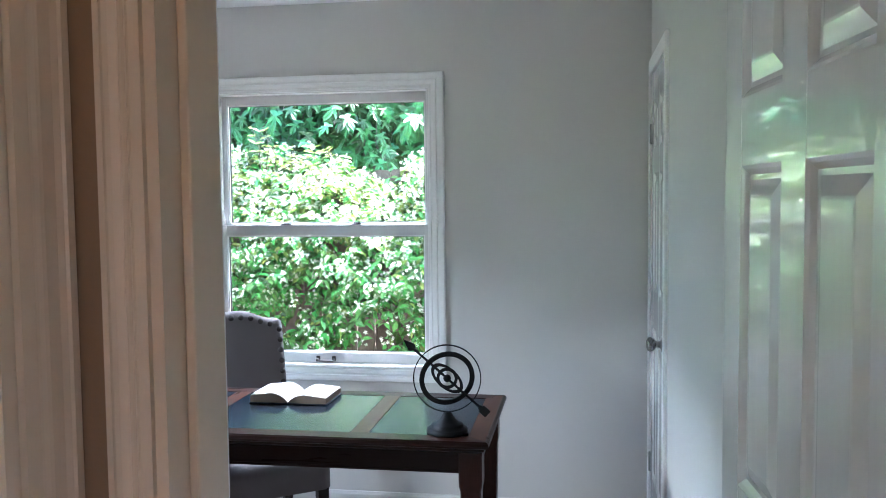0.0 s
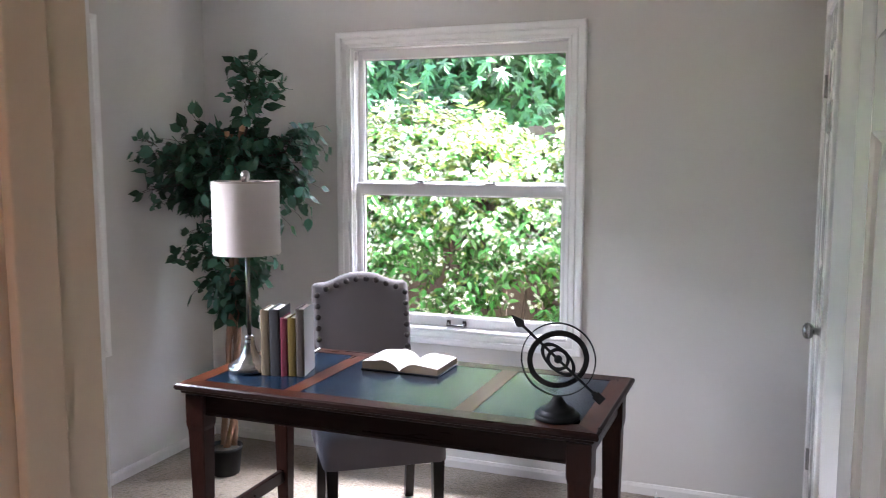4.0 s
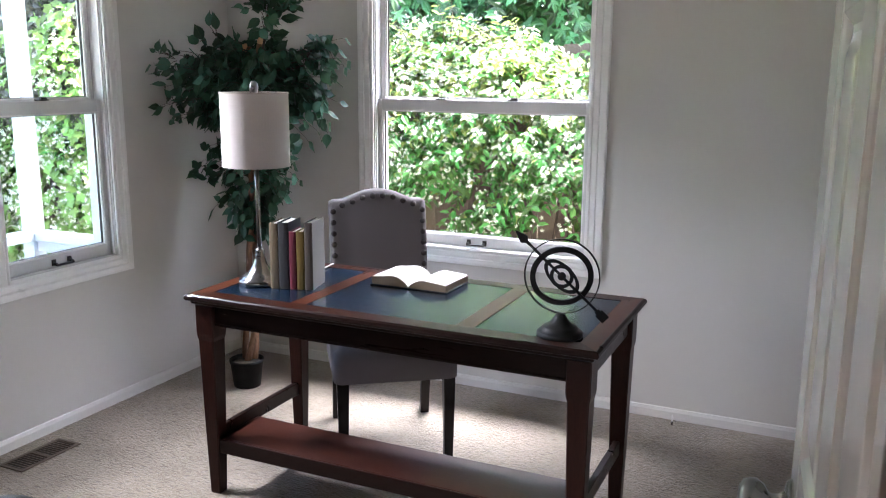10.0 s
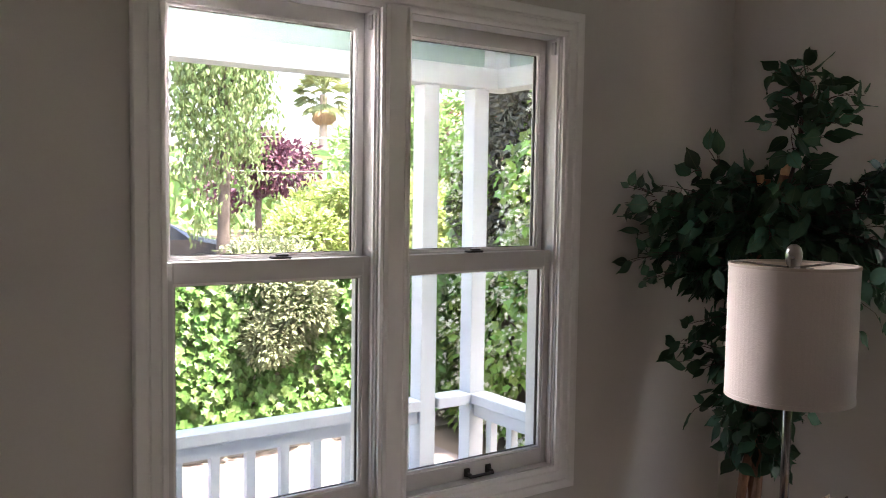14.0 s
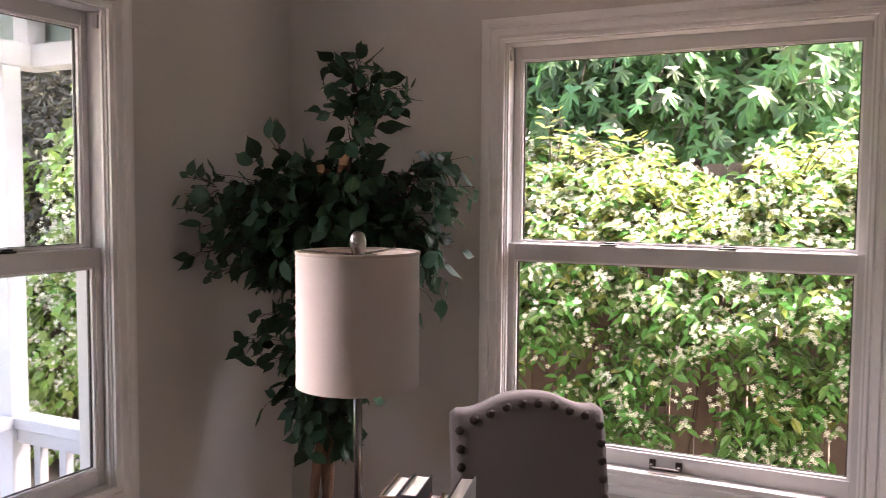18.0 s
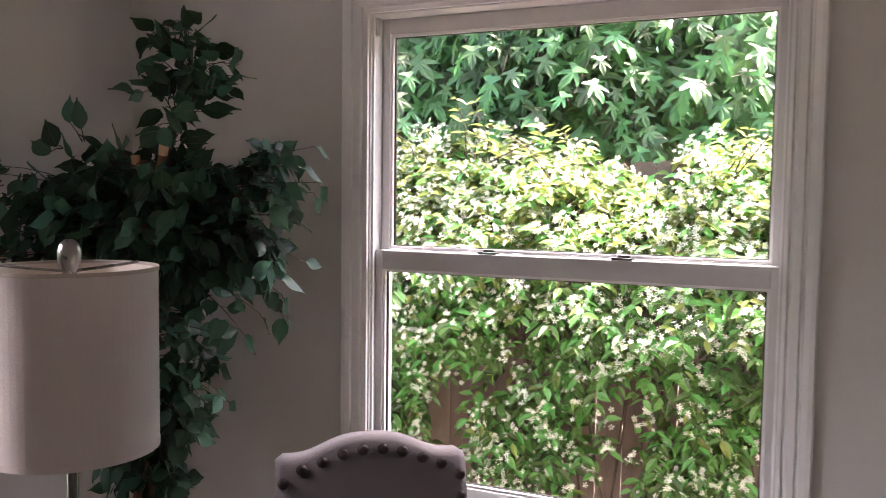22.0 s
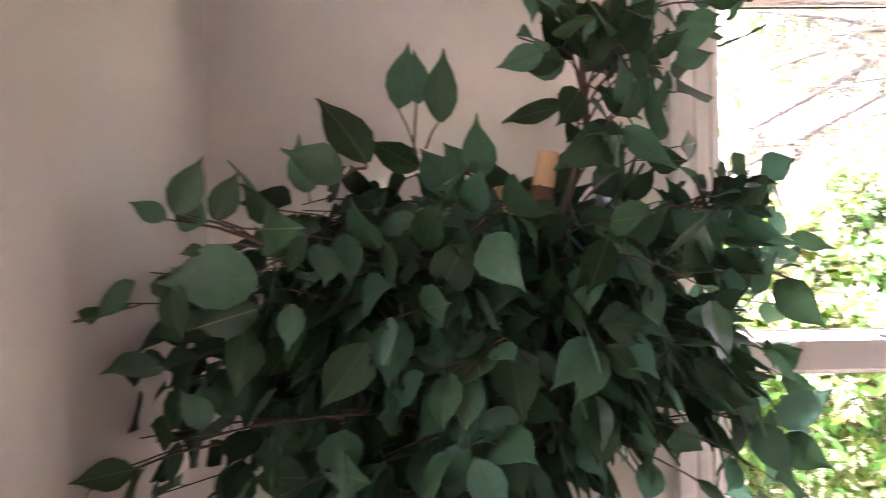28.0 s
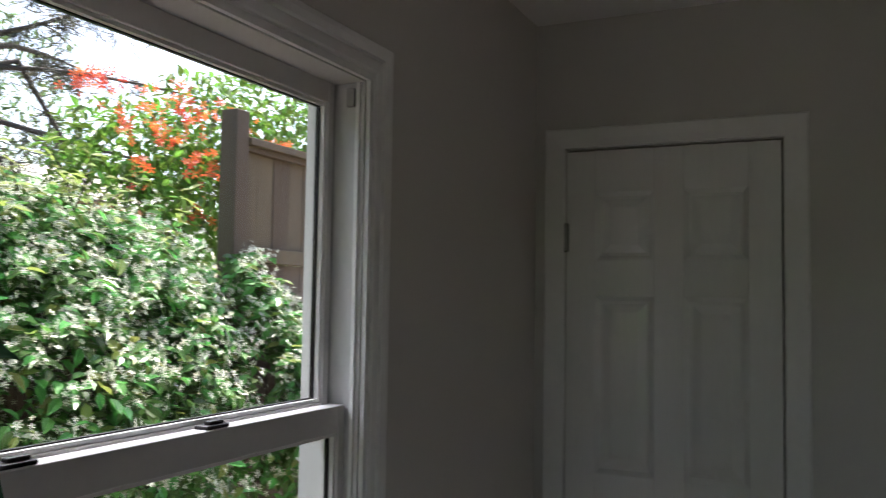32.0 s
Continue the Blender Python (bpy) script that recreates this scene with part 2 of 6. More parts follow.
DARK = surface("duct_dark", (0.01, 0.01, 0.01), 0.9, vary=0.1)
HIDE = surface("black_leather_hide", (0.003, 0.003, 0.0033), 0.42, vary=0.2, scale=8, fine=200, bump=0.1, spec=0.2)
PLASTIC = surface("white_cord_plastic", (0.75, 0.74, 0.72), 0.4, vary=0.03)
SHADE_EDGE = surface("shade_edge_tape", (0.48, 0.41, 0.35), 0.7, vary=0.1)
# The hall's warm light is put into this trim colour.
HALLTRIM = surface("warm_lit_hall_casing", (0.64, 0.525, 0.385), 0.42, vary=0.02, scale=3, fine=90, bump=0.02)
# Shade on the right jamb, put into its colour as brown.
JAMBSHADE = surface("shaded_jamb", (0.12, 0.080, 0.052), 0.6, vary=0.05, scale=2, fine=120, bump=0.03)
# Tan, darkened to hold the casing recess's shade and to warm bounced light.
HALLTONE = surface("hall_tone", (0.24, 0.155, 0.09), 0.7, vary=0.03, scale=1.5, fine=200, bump=0.04)
HALLFLOOR = surface("hall_oak_boards", (0.33, 0.18, 0.085), 0.4, vary=0.3, scale=4, fine=40, stretch=(6, 0.6, 4))
# outdoors
PORCHWHITE = surface("porch_paint", (0.53, 0.56, 0.59), 0.5, vary=0.05, scale=3, fine=40, bump=0.03)
PORCHBLUE = surface("porch_ceiling_paint", (0.29, 0.39, 0.385), 0.55, vary=0.05, scale=2, bump=0.03)
PORCHFLOOR = surface("porch_floor_paint", (0.42, 0.42, 0.42), 0.6, vary=0.1, scale=3)
EARTH = surface("garden_soil", (0.16, 0.125, 0.09), 0.95, vary=0.35, scale=1.2, fine=25, bump=0.5)
PAVING = surface("pale_concrete", (0.215, 0.185, 0.175), 0.85, vary=0.12, scale=1.5, fine=40, bump=0.15)
STONE = surface("field_stone", (0.27, 0.24, 0.215), 0.85, vary=0.25, scale=6, fine=40, bump=0.4, each=0.25)
FENCE = surface("weathered_fence_board", (0.13, 0.094, 0.058), 0.85, vary=0.3, scale=3, fine=40, bump=0.3, stretch=(8, 8, 0.5), each=0.2)
FENCE_OLD = surface("dark_fence_board", (0.150, 0.110, 0.088), 0.9, vary=0.3, scale=3, fine=40, bump=0.3, stretch=(8, 8, 0.5), each=0.2)
JASMINE = surface("jasmine_leaf", (0.110, 0.262, 0.062), 0.36, vary=0.25, scale=1.6, fine=30, bump=0.0, each=0.7, through_light=0.42, island=True)
SUNLIT_YOUNG = surface("sunlit_young_jasmine_leaf", (0.27, 0.33, 0.085), 0.42, vary=0.15, scale=2, fine=30, bump=0.0, each=0.4, through_light=0.4, island=True)
FLOWER = surface("jasmine_flower", (0.82, 0.82, 0.68), 0.7, vary=0.05, bump=0.0, each=0.08, through_light=0.3, island=True)
FIG = surface("broad_lobed_leaf", (0.066, 0.172, 0.052), 0.40, vary=0.25, scale=1.2, fine=20, bump=0.05, each=0.65, through_light=0.3, island=True)
IVY = surface("ivy_leaf", (0.20, 0.34, 0.075), 0.42, vary=0.2, scale=1.0, fine=20, bump=0.0, each=0.45, through_light=0.35, island=True)
# Darker copy of IVY: the wall's shade is put into the leaf colour.
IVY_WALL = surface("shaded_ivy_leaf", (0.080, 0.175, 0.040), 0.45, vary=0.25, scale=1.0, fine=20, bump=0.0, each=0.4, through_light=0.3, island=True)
VINE = surface("vine_leaf", (0.15, 0.29, 0.045), 0.45, vary=0.2, scale=1.0, fine=20, bump=0.0, each=0.5, through_light=0.4, island=True)
CONIFER = surface("conifer_foliage", (0.105, 0.105, 0.075), 0.7, vary=0.3, scale=1.5, fine=20, bump=0.0, each=0.5, through_light=0.15, island=True)
JUNIPER = surface("juniper_foliage", (0.19, 0.225, 0.125), 0.7, vary=0.3, scale=1.5, fine=20, bump=0.0, each=0.5, through_light=0.2, island=True)
PALMTRUNK = surface("palm_trunk", (0.42, 0.33, 0.28), 0.9, vary=0.25, scale=2, fine=12, bump=0.3)
GOLDEN = surface("golden_shrub_leaf", (0.27, 0.345, 0.115), 0.5, vary=0.2, scale=1, fine=12, bump=0.0, each=0.4, through_light=0.3, island=True)
BIRCH = surface("weeping_tree_leaf", (0.15, 0.23, 0.09), 0.5, vary=0.2, scale=1, fine=10, bump=0.0, each=0.4, through_light=0.35, island=True)
PLUM = surface("purple_plum_leaf", (0.115, 0.045, 0.075), 0.5, vary=0.25, scale=1, fine=10, bump=0.0, each=0.4, through_light=0.25, island=True)
GREENTREE = surface("street_tree_leaf", (0.18, 0.31, 0.11), 0.5, vary=0.25, scale=0.6, fine=8, bump=0.0, each=0.4, through_light=0.35, island=True)
PALM = surface("palm_frond", (0.22, 0.26, 0.12), 0.5, vary=0.2, scale=1, fine=10, bump=0.0, each=0.3, through_light=0.25, island=True)
DEADPALM = surface("dead_palm_frond", (0.44, 0.29, 0.19), 0.85, vary=0.2, scale=1, fine=10, bump=0.0, each=0.3, island=True)
TRUNK = surface("grey_tree_bark", (0.10, 0.082, 0.072), 0.9, vary=0.35, scale=5, fine=40, bump=0.5, stretch=(3, 3, 0.7))
TRUMPET = surface("trumpet_flower", (0.82, 0.15, 0.05), 0.55, vary=0.1, bump=0.0, each=0.25, through_light=0.3, island=True)
ROOFRED = surface("red_brown_roof", (0.27, 0.12, 0.10), 0.85, vary=0.2, scale=2, fine=20, bump=0.2)
ROOFPALE = surface("pale_shingle_roof", (0.50, 0.45, 0.40), 0.85, vary=0.15, scale=2, fine=20, bump=0.2)
FASCIA = surface("orange_fascia", (0.50, 0.22, 0.09), 0.7, vary=0.1)
STUCCO = surface("pale_stucco", (0.62, 0.60, 0.56), 0.85, vary=0.08, scale=1, fine=30, bump=0.1)
PANEGREY = surface("dark_window_pane", (0.04, 0.05, 0.06), 0.1, vary=0.1)
CARPAINT = surface("dark_car_paint", (0.02, 0.025, 0.035), 0.25, vary=0.05, coat=0.5)
RUBBER = surface("tyre_rubber", (0.02, 0.02, 0.02), 0.8)


# ---- building helpers ----
def thing(name, m=None, label="", category="", group="", kind=""):
    """A thing's Empty, at its base; its parts hang under it."""
    e = new(name)
    e.empty_display_size = 0.05
    if m is not None:
        e.matrix_basis = m
    return tagged(e, label, category, group, kind)


def part(name, bm, material, parent, label="", smooth=False, kind=""):
    """One bmesh as one mesh object under a thing or a part."""
    me = bpy.data.meshes.new(name)
    bmesh.ops.recalc_face_normals(bm, faces=bm.faces)
    bm.to_mesh(me)
    bm.free()
    me.materials.append(material)
    if smooth:
        me.shade_smooth()
    ob = new(name, me)
    ob.parent = parent
    return tagged(ob, label, kind=kind)


def piece(name, mesh, parent, m):
    """Another object on a mesh that exists already."""
    ob = new(name, mesh)
    ob.parent = parent
    ob.matrix_basis = m
    return ob


def cloud(name, verts, faces, material, parent, label="", smooth=False, kind="stuff"):
    me = bpy.data.meshes.new(name)
    me.from_pydata(verts, [], faces)
    me.materials.append(material)
    if smooth:
        me.shade_smooth()
    ob = new(name, me)
    ob.parent = parent
    return tagged(ob, label, kind=kind)


def box(a, b, bevel=0.0, bm=None, segments=2, m=None):
    bm = bm or bmesh.new()
    a, b = Vector(a), Vector(b)
    t = Matrix.Translation((a + b) / 2) @ Matrix.Diagonal((*(b - a), 1))
    made = bmesh.ops.create_cube(bm, size=1, matrix=(m @ t) if m else t)["verts"]
    if bevel:
        bmesh.ops.bevel(bm, geom=list({e for v in made for e in v.link_edges}), offset=bevel, segments=segments, affect="EDGES", profile=0.5)
    return bm


def lathe(profile, n=24, m=None, bm=None, cap=True):
    """A turned body round z from (radius, height) pairs."""
    bm = bm or bmesh.new()
    rings = []
    for r, z in profile:
        rings.append([bm.verts.new((r * math.cos(2 * math.pi * k / n), r * math.sin(2 * math.pi * k / n), z)) for k in range(n)])
    for a, b in zip(rings, rings[1:]):
        for k in range(n):
            bm.faces.new((a[k], a[(k + 1) % n], b[(k + 1) % n], b[k]))
    for ring, far in ((rings[0], profile[0][0]), (rings[-1], profile[-1][0])):
        if cap and far > 1e-5:
            bm.faces.new(ring)
    if m:
        bmesh.ops.transform(bm, matrix=m, verts=[v for r in rings for v in r])
    return bm


def tube(points, radii, n=8, bm=None):
    """A round body along a line of points, with a radius for each."""
    bm = bm or bmesh.new()
    points = [Vector(p) for p in points]
    rings = []
    for k, (p, r) in enumerate(zip(points, radii)):
        along = (points[min(k + 1, len(points) - 1)] - points[max(k - 1, 0)]).normalized()
        side = along.cross(Vector((0.31, 0.17, 0.94)) if abs(along.z) < 0.9 else Vector((1, 0.2, 0))).normalized()
        up = side.cross(along)
        rings.append([bm.verts.new(p + r * (math.cos(2 * math.pi * j / n) * side + math.sin(2 * math.pi * j / n) * up)) for j in range(n)])
    for a, b in zip(rings, rings[1:]):
        for j in range(n):
            bm.faces.new((a[j], a[(j + 1) % n], b[(j + 1) % n], b[j]))
    bm.faces.new(rings[0])
    bm.faces.new(rings[-1])
    return bm


def ring(radius, thick, wide, n=48, bm=None, m=None):
    """A flat hoop in the xz plane: thick across its radius, wide along y."""
    bm = bm or bmesh.new()
    loops = []
    for k in range(n):
        c, s = math.cos(2 * math.pi * k / n), math.sin(2 * math.pi * k / n)
        loops.append([bm.verts.new((r * c, y, r * s)) for r, y in
                      ((radius - thick, -wide / 2), (radius, -wide / 2), (radius, wide / 2), (radius - thick, wide / 2))])
    for k in range(n):
        a, b = loops[k], loops[(k + 1) % n]
        for j in range(4):
            bm.faces.new((a[j], a[(j + 1) % 4], b[(j + 1) % 4], b[j]))
    if m:
        bmesh.ops.transform(bm, matrix=m, verts=[v for lo in loops for v in lo])
    return bm


def loft(rows, close=True, bm=None):
    """Skin over rows of points, each row a closed loop; the ends are capped."""
    bm = bm or bmesh.new()
    made = [[bm.verts.new(p) for p in row] for row in rows]
    for a, b in zip(made, made[1:]):
        for k in range(len(a)):
            j = (k + 1) % len(a)
            bm.faces.new((a[k], a[j], b[j], b[k]))
    if close:
        bm.faces.new(made[0])
        bm.faces.new(made[-1])
    return bm


def casing_side(u0, z0, u1, z1, side, profile):
    """One mitred side of a moulded frame round an opening in the plane y = 0; profile: (distance out, height into the room)."""
    corners = {"left": ((u0, z0), (u0, z1)), "right": ((u1, z1), (u1, z0)), "top": ((u0, z1), (u1, z1)), "bottom": ((u1, z0), (u0, z0))}[side]
    rows = []
    for cu, cz in corners:
        su, sz = (-1 if cu == u0 else 1), (-1 if cz == z0 else 1)
        rows.append([(cu + su * d, -h, cz + sz * d) for d, h in profile])
    return loft(rows)


CASING = ((-0.006, 0.0), (-0.006, 0.010), (0.003, 0.012), (0.005, 0.007), (0.010, 0.008), (0.012, 0.013), (0.016, 0.015), (0.031, 0.017), (0.034, 0.011), (0.039, 0.012), (0.042, 0.019),
          (0.056, 0.022), (0.066, 0.022), (0.070, 0.017), (0.070, 0.0))


HALLCASE = ((-0.006, 0.0), (-0.006, 0.010), (0.0015, 0.0115), (0.003, 0.006), (0.006, 0.0065), (0.0068, 0.012), (0.0150, 0.0145), (0.0165, 0.0105), (0.0185, 0.0125), (0.0203, 0.0100),
            (0.0222, 0.0125), (0.0240, 0.0140), (0.0262, 0.0105), (0.0330, 0.0135), (0.0362, 0.0165), (0.0372, 0.0190), (0.0420, 0.0195), (0.0430, 0.0165), (0.0430, 0.0))


def casings(parent, u0, z0, u1, z1, sides, material=None, profile=CASING):
    for s in sides:
        part("casing", casing_side(u0, z0, u1, z1, s, profile), material or TRIM, parent)


# leaf shapes: corners and faces of one leaf of length 1 along +y, facing +z
OVAL = (((0, 0, 0), (-0.21, 0.28, 0.08), (0, 0.42, -0.03), (0.21, 0.28, 0.08), (-0.20, 0.60, 0.06), (0.20, 0.60, 0.06), (0, 1, -0.10)),
        ((0, 2, 1), (0, 3, 2), (1, 2, 4), (2, 3, 5), (2, 6, 4), (2, 5, 6)))
LOBED = (((0, 0, 0), (0, 0.38, -0.05), (-0.30, -0.04, 0.04), (-0.25, 0.22, 0.03), (-0.47, 0.50, -0.02), (-0.21, 0.55, 0.02), (0, 1.0, -0.16), (0.21, 0.55, 0.02),
          (0.47, 0.50, -0.02), (0.25, 0.22, 0.03), (0.30, -0.04, 0.04)),
         ((0, 1, 2), (2, 1, 3), (3, 1, 4), (4, 1, 5), (5, 1, 6), (6, 1, 7), (7, 1, 8), (8, 1, 9), (9, 1, 10), (10, 1, 0)))
IVYLEAF = (((0, 0, 0), (0, 0.40, -0.04), (-0.33, -0.02, 0.05), (-0.32, 0.22, 0.04), (-0.52, 0.50, 0.05), (-0.25, 0.60, 0.03), (0, 1.0, -0.10), (0.25, 0.60, 0.03),
            (0.52, 0.50, 0.05), (0.32, 0.22, 0.04), (0.33, -0.02, 0.05)), LOBED[1])
_half = ((0.05, -0.02), (0.26, -0.06), (0.47, 0.02), (0.30, 0.14), (0.14, 0.24), (0.34, 0.36), (0.47, 0.50), (0.53, 0.70), (0.33, 0.56), (0.12, 0.44), (0.19, 0.66), (0.14, 0.88))
_rim = [(x, y) for x, y in _half] + [(0.0, 1.08)] + [(-x, y) for x, y in reversed(_half)]
FIGLEAF = (((0, 0.30, 0.0),) + tuple((x, y, 0.20 * abs(x) + 0.03 * math.sin(9 * y) - 0.42 * (x * x + 0.5 * y * y)) for x, y in _rim),
           tuple((0, k + 2, k + 1) for k in range(len(_rim) - 1)) + ((0, 1, len(_rim)),))
STAR = (((0, 0, 0),) + tuple((r * math.cos(a), r * math.sin(a), z) for k in range(5) for r, a, z in
                             ((0.16, 2 * math.pi * k / 5 - 0.5, 0.02), (0.5, 2 * math.pi * k / 5 - 0.18, 0.06), (0.46, 2 * math.pi * k / 5 + 0.25, 0.02))),
        tuple((0, 3 * k + 1, 3 * k + 2, 3 * k + 3) for k in range(5)))
NEEDLE = (((-0.035, 0, 0), (0.035, 0, 0), (0.02, 1, 0), (-0.02, 1, 0)), ((0, 1, 2, 3),))


def leaves(name, shape, places, aims, faces_to, sizes, material, parent, label=""):
    """Many leaves in one mesh: each at its place, its tip along its aim and its upper side turned towards faces_to."""
    corner, face = np.array(shape[0], float), shape[1]
    y = aims / np.linalg.norm(aims, axis=1, keepdims=True)
    x = np.cross(y, faces_to)
    x /= np.maximum(np.linalg.norm(x, axis=1, keepdims=True), 1e-6)
    z = np.cross(x, y)
    v = (places[:, None] + sizes[:, None, None] * (corner[None, :, :1] * x[:, None] + corner[None, :, 1:2] * y[:, None] + corner[None, :, 2:] * z[:, None]))
    count, k = len(places), len(corner)
    faces = [tuple(i * k + j for j in f) for i in range(count) for f in face]
    return cloud(name, v.reshape(-1, 3).tolist(), faces, material, parent, label)


rng = np.random.default_rng(7)


def scatter_aims(n, out, droop=0.3, spread=0.7):
    """Directions that follow out, sag a little and differ."""
    a = np.asarray(out, float) + rng.normal(0, spread, (n, 3))
    a[:, 2] -= droop
    return a

# ---- the room ----
W, E, S, N, TOP, THICK = 0.042, 3.000, 1.10, 4.30, 2.435, 0.14
DOOR_L, DOOR_R, DOOR_H = 2.308, 2.990, 2.045
N0, N1, SILL, HEAD = 0.890, 1.972, 0.672, 2.020  # north window's opening
V0, V1, V2, V3 = 2.222, 2.808, 2.890, 3.466  # west windows: first opening, mullion, second opening
HEAD_W = 2.042  # west windows stand a little taller
C0, C1, C_H = 3.587, 4.201, 2.036  # closet's opening along the east wall


def wall(name, runs, z0, z1, holes, across, at0, at1, material=None):
    """A wall along one axis with holes through it (from, to, low, high)."""
    bm = bmesh.new()
    cuts = sorted({runs[0], runs[1], *[h[0] for h in holes], *[h[1] for h in holes]})
    for a, b in zip(cuts, cuts[1:]):
        mid = (a + b) / 2
        open_at = [h for h in holes if h[0] < mid < h[1]]
        spans = [(z0, z1)] if not open_at else [(z0, open_at[0][2]), (open_at[0][3], z1)]
        for lo, hi in spans:
            if hi - lo > 1e-4:
                if across == "y":
                    box((a, at0, lo), (b, at1, hi), bm=bm)
                else:
                    box((at0, a, lo), (at1, b, hi), bm=bm)
    bmesh.ops.remove_doubles(bm, verts=bm.verts, dist=1e-5)
    me = bpy.data.meshes.new(name)
    bm.to_mesh(me)
    bm.free()
    me.materials.append(material or WALL)
    return new(name, me)


tagged(wall("wall_north", (-0.14, 3.70), -0.3, 2.6, [(N0, N1, SILL, HEAD)], "y", N, N + THICK), "warm pale grey painted plaster wall round a garden window", "wall", kind="structure")
tagged(wall("wall_west", (-1.5, N), -0.3, 2.6, [(V0, V3, SILL, HEAD_W)], "x", W - THICK, W), "warm pale grey painted plaster wall with a double window", "wall", kind="structure")
tagged(wall("wall_east", (S, N), -0.1, 2.6, [(C0, C1, -0.1, C_H)], "x", E, E + 0.11), "warm pale grey painted plaster wall with a closet door", "wall", kind="structure")
tagged(wall("wall_south", (W, 3.70), -0.1, 2.6, [(DOOR_L, DOOR_R, -0.1, DOOR_H)], "y", S - 0.115, S), "pale grey painted plaster wall with the doorway", "wall", kind="structure")
tagged(wall("closet_wall", (C0 - 0.25, N), -0.1, 2.6, [], "x", 3.64, 3.70), "plain closet back wall", "wall", kind="structure")
tagged(wall("closet_side_wall", (E + 0.11, 3.64), -0.1, 2.6, [], "y", C0 - 0.25, C0 - 0.19), "plain closet side wall", "wall", kind="structure")
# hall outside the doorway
tagged(wall("hall_wall_west", (-1.5, S - 0.115), -0.1, 2.6, [(0.13, 0.894, -0.1, 2.045)], "x", 2.11, 2.22, HALLTONE), "beige hall wall beside the doorway", "wall", kind="structure")
# Out of view; the opening is added to let daylight into the hall.
tagged(wall("hall_wall_east", (-1.5, S - 0.115), -0.1, 2.6, [(-1.30, -0.62, 0.9, 1.95)], "x", 3.40, 3.50, HALLTONE), "unseen tan hall wall with an opening added for daylight", "wall", kind="structure")
tagged(wall("hall_wall_south", (2.20, 3.40), -0.1, 2.6, [], "y", -1.5, -1.4, HALLTONE), "plain tan hall end wall", "wall", kind="structure")
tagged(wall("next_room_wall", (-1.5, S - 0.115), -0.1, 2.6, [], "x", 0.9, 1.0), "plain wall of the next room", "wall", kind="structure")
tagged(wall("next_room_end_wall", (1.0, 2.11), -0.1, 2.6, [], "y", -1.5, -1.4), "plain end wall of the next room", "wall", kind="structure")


def plate(name, a, b, material, label, category):
    bm = box(a, b)
    me = bpy.data.meshes.new(name)
    bm.to_mesh(me)
    bm.free()
    me.materials.append(material)
    return tagged(new(name, me), label, category, kind="structure")


# Unseen floor; its oak tone is added to warm the bounced light.
plate("hall_floor", (2.10, -1.45, -0.12), (3.45, 0.95, 0.0), HALLFLOOR, "warm oak boards added in the unseen hall", "floor")
plate("floor", (-0.02, 0.95, -0.12), (3.66, 4.32, 0.0), CARPET, "cream cut-pile carpet with a flecked texture", "carpet")
plate("ceiling", (-0.10, -1.5, TOP), (3.70, 4.38, TOP + 0.12), CEIL, "flat white painted ceiling", "ceiling")
# Unseen roof, added with an eave deep enough to stop direct sun.
roof = plate("roof", (-1.75, -1.6, 2.66), (3.9, 5.10, 2.74), ROOFPALE, "unseen house roof with an eave added to keep the sun out", "roof")


def baseboard(a, b, flip):
    """Low moulded board along a wall from a to b; it stands out to the side of flip."""
    a, b, f = Vector((*a, 0)), Vector((*b, 0)), Vector((*flip, 0))
    prof = ((0, 0), (0.013, 0), (0.012, 0.034), (0.009, 0.041), (0.006, 0.048), (0, 0.050))
    bm = loft([[p + f * d + Vector((0, 0, h)) for d, h in prof] for p in (a, b)])
    me = bpy.data.meshes.new("baseboard")
    bmesh.ops.recalc_face_normals(bm, faces=bm.faces)
    bm.to_mesh(me)
    bm.free()
    me.materials.append(BASEPAINT)
    return tagged(new("baseboard", me), "low white painted baseboard above the carpet", "baseboard", kind="structure")


baseboard((W, N), (E, N), (0, -1))
baseboard((W, S), (W, N - 0.013), (1, 0))
baseboard((E, S), (E, C0 - 0.075), (-1, 0))
baseboard((W, S), (DOOR_L - 0.08, S), (0, 1))


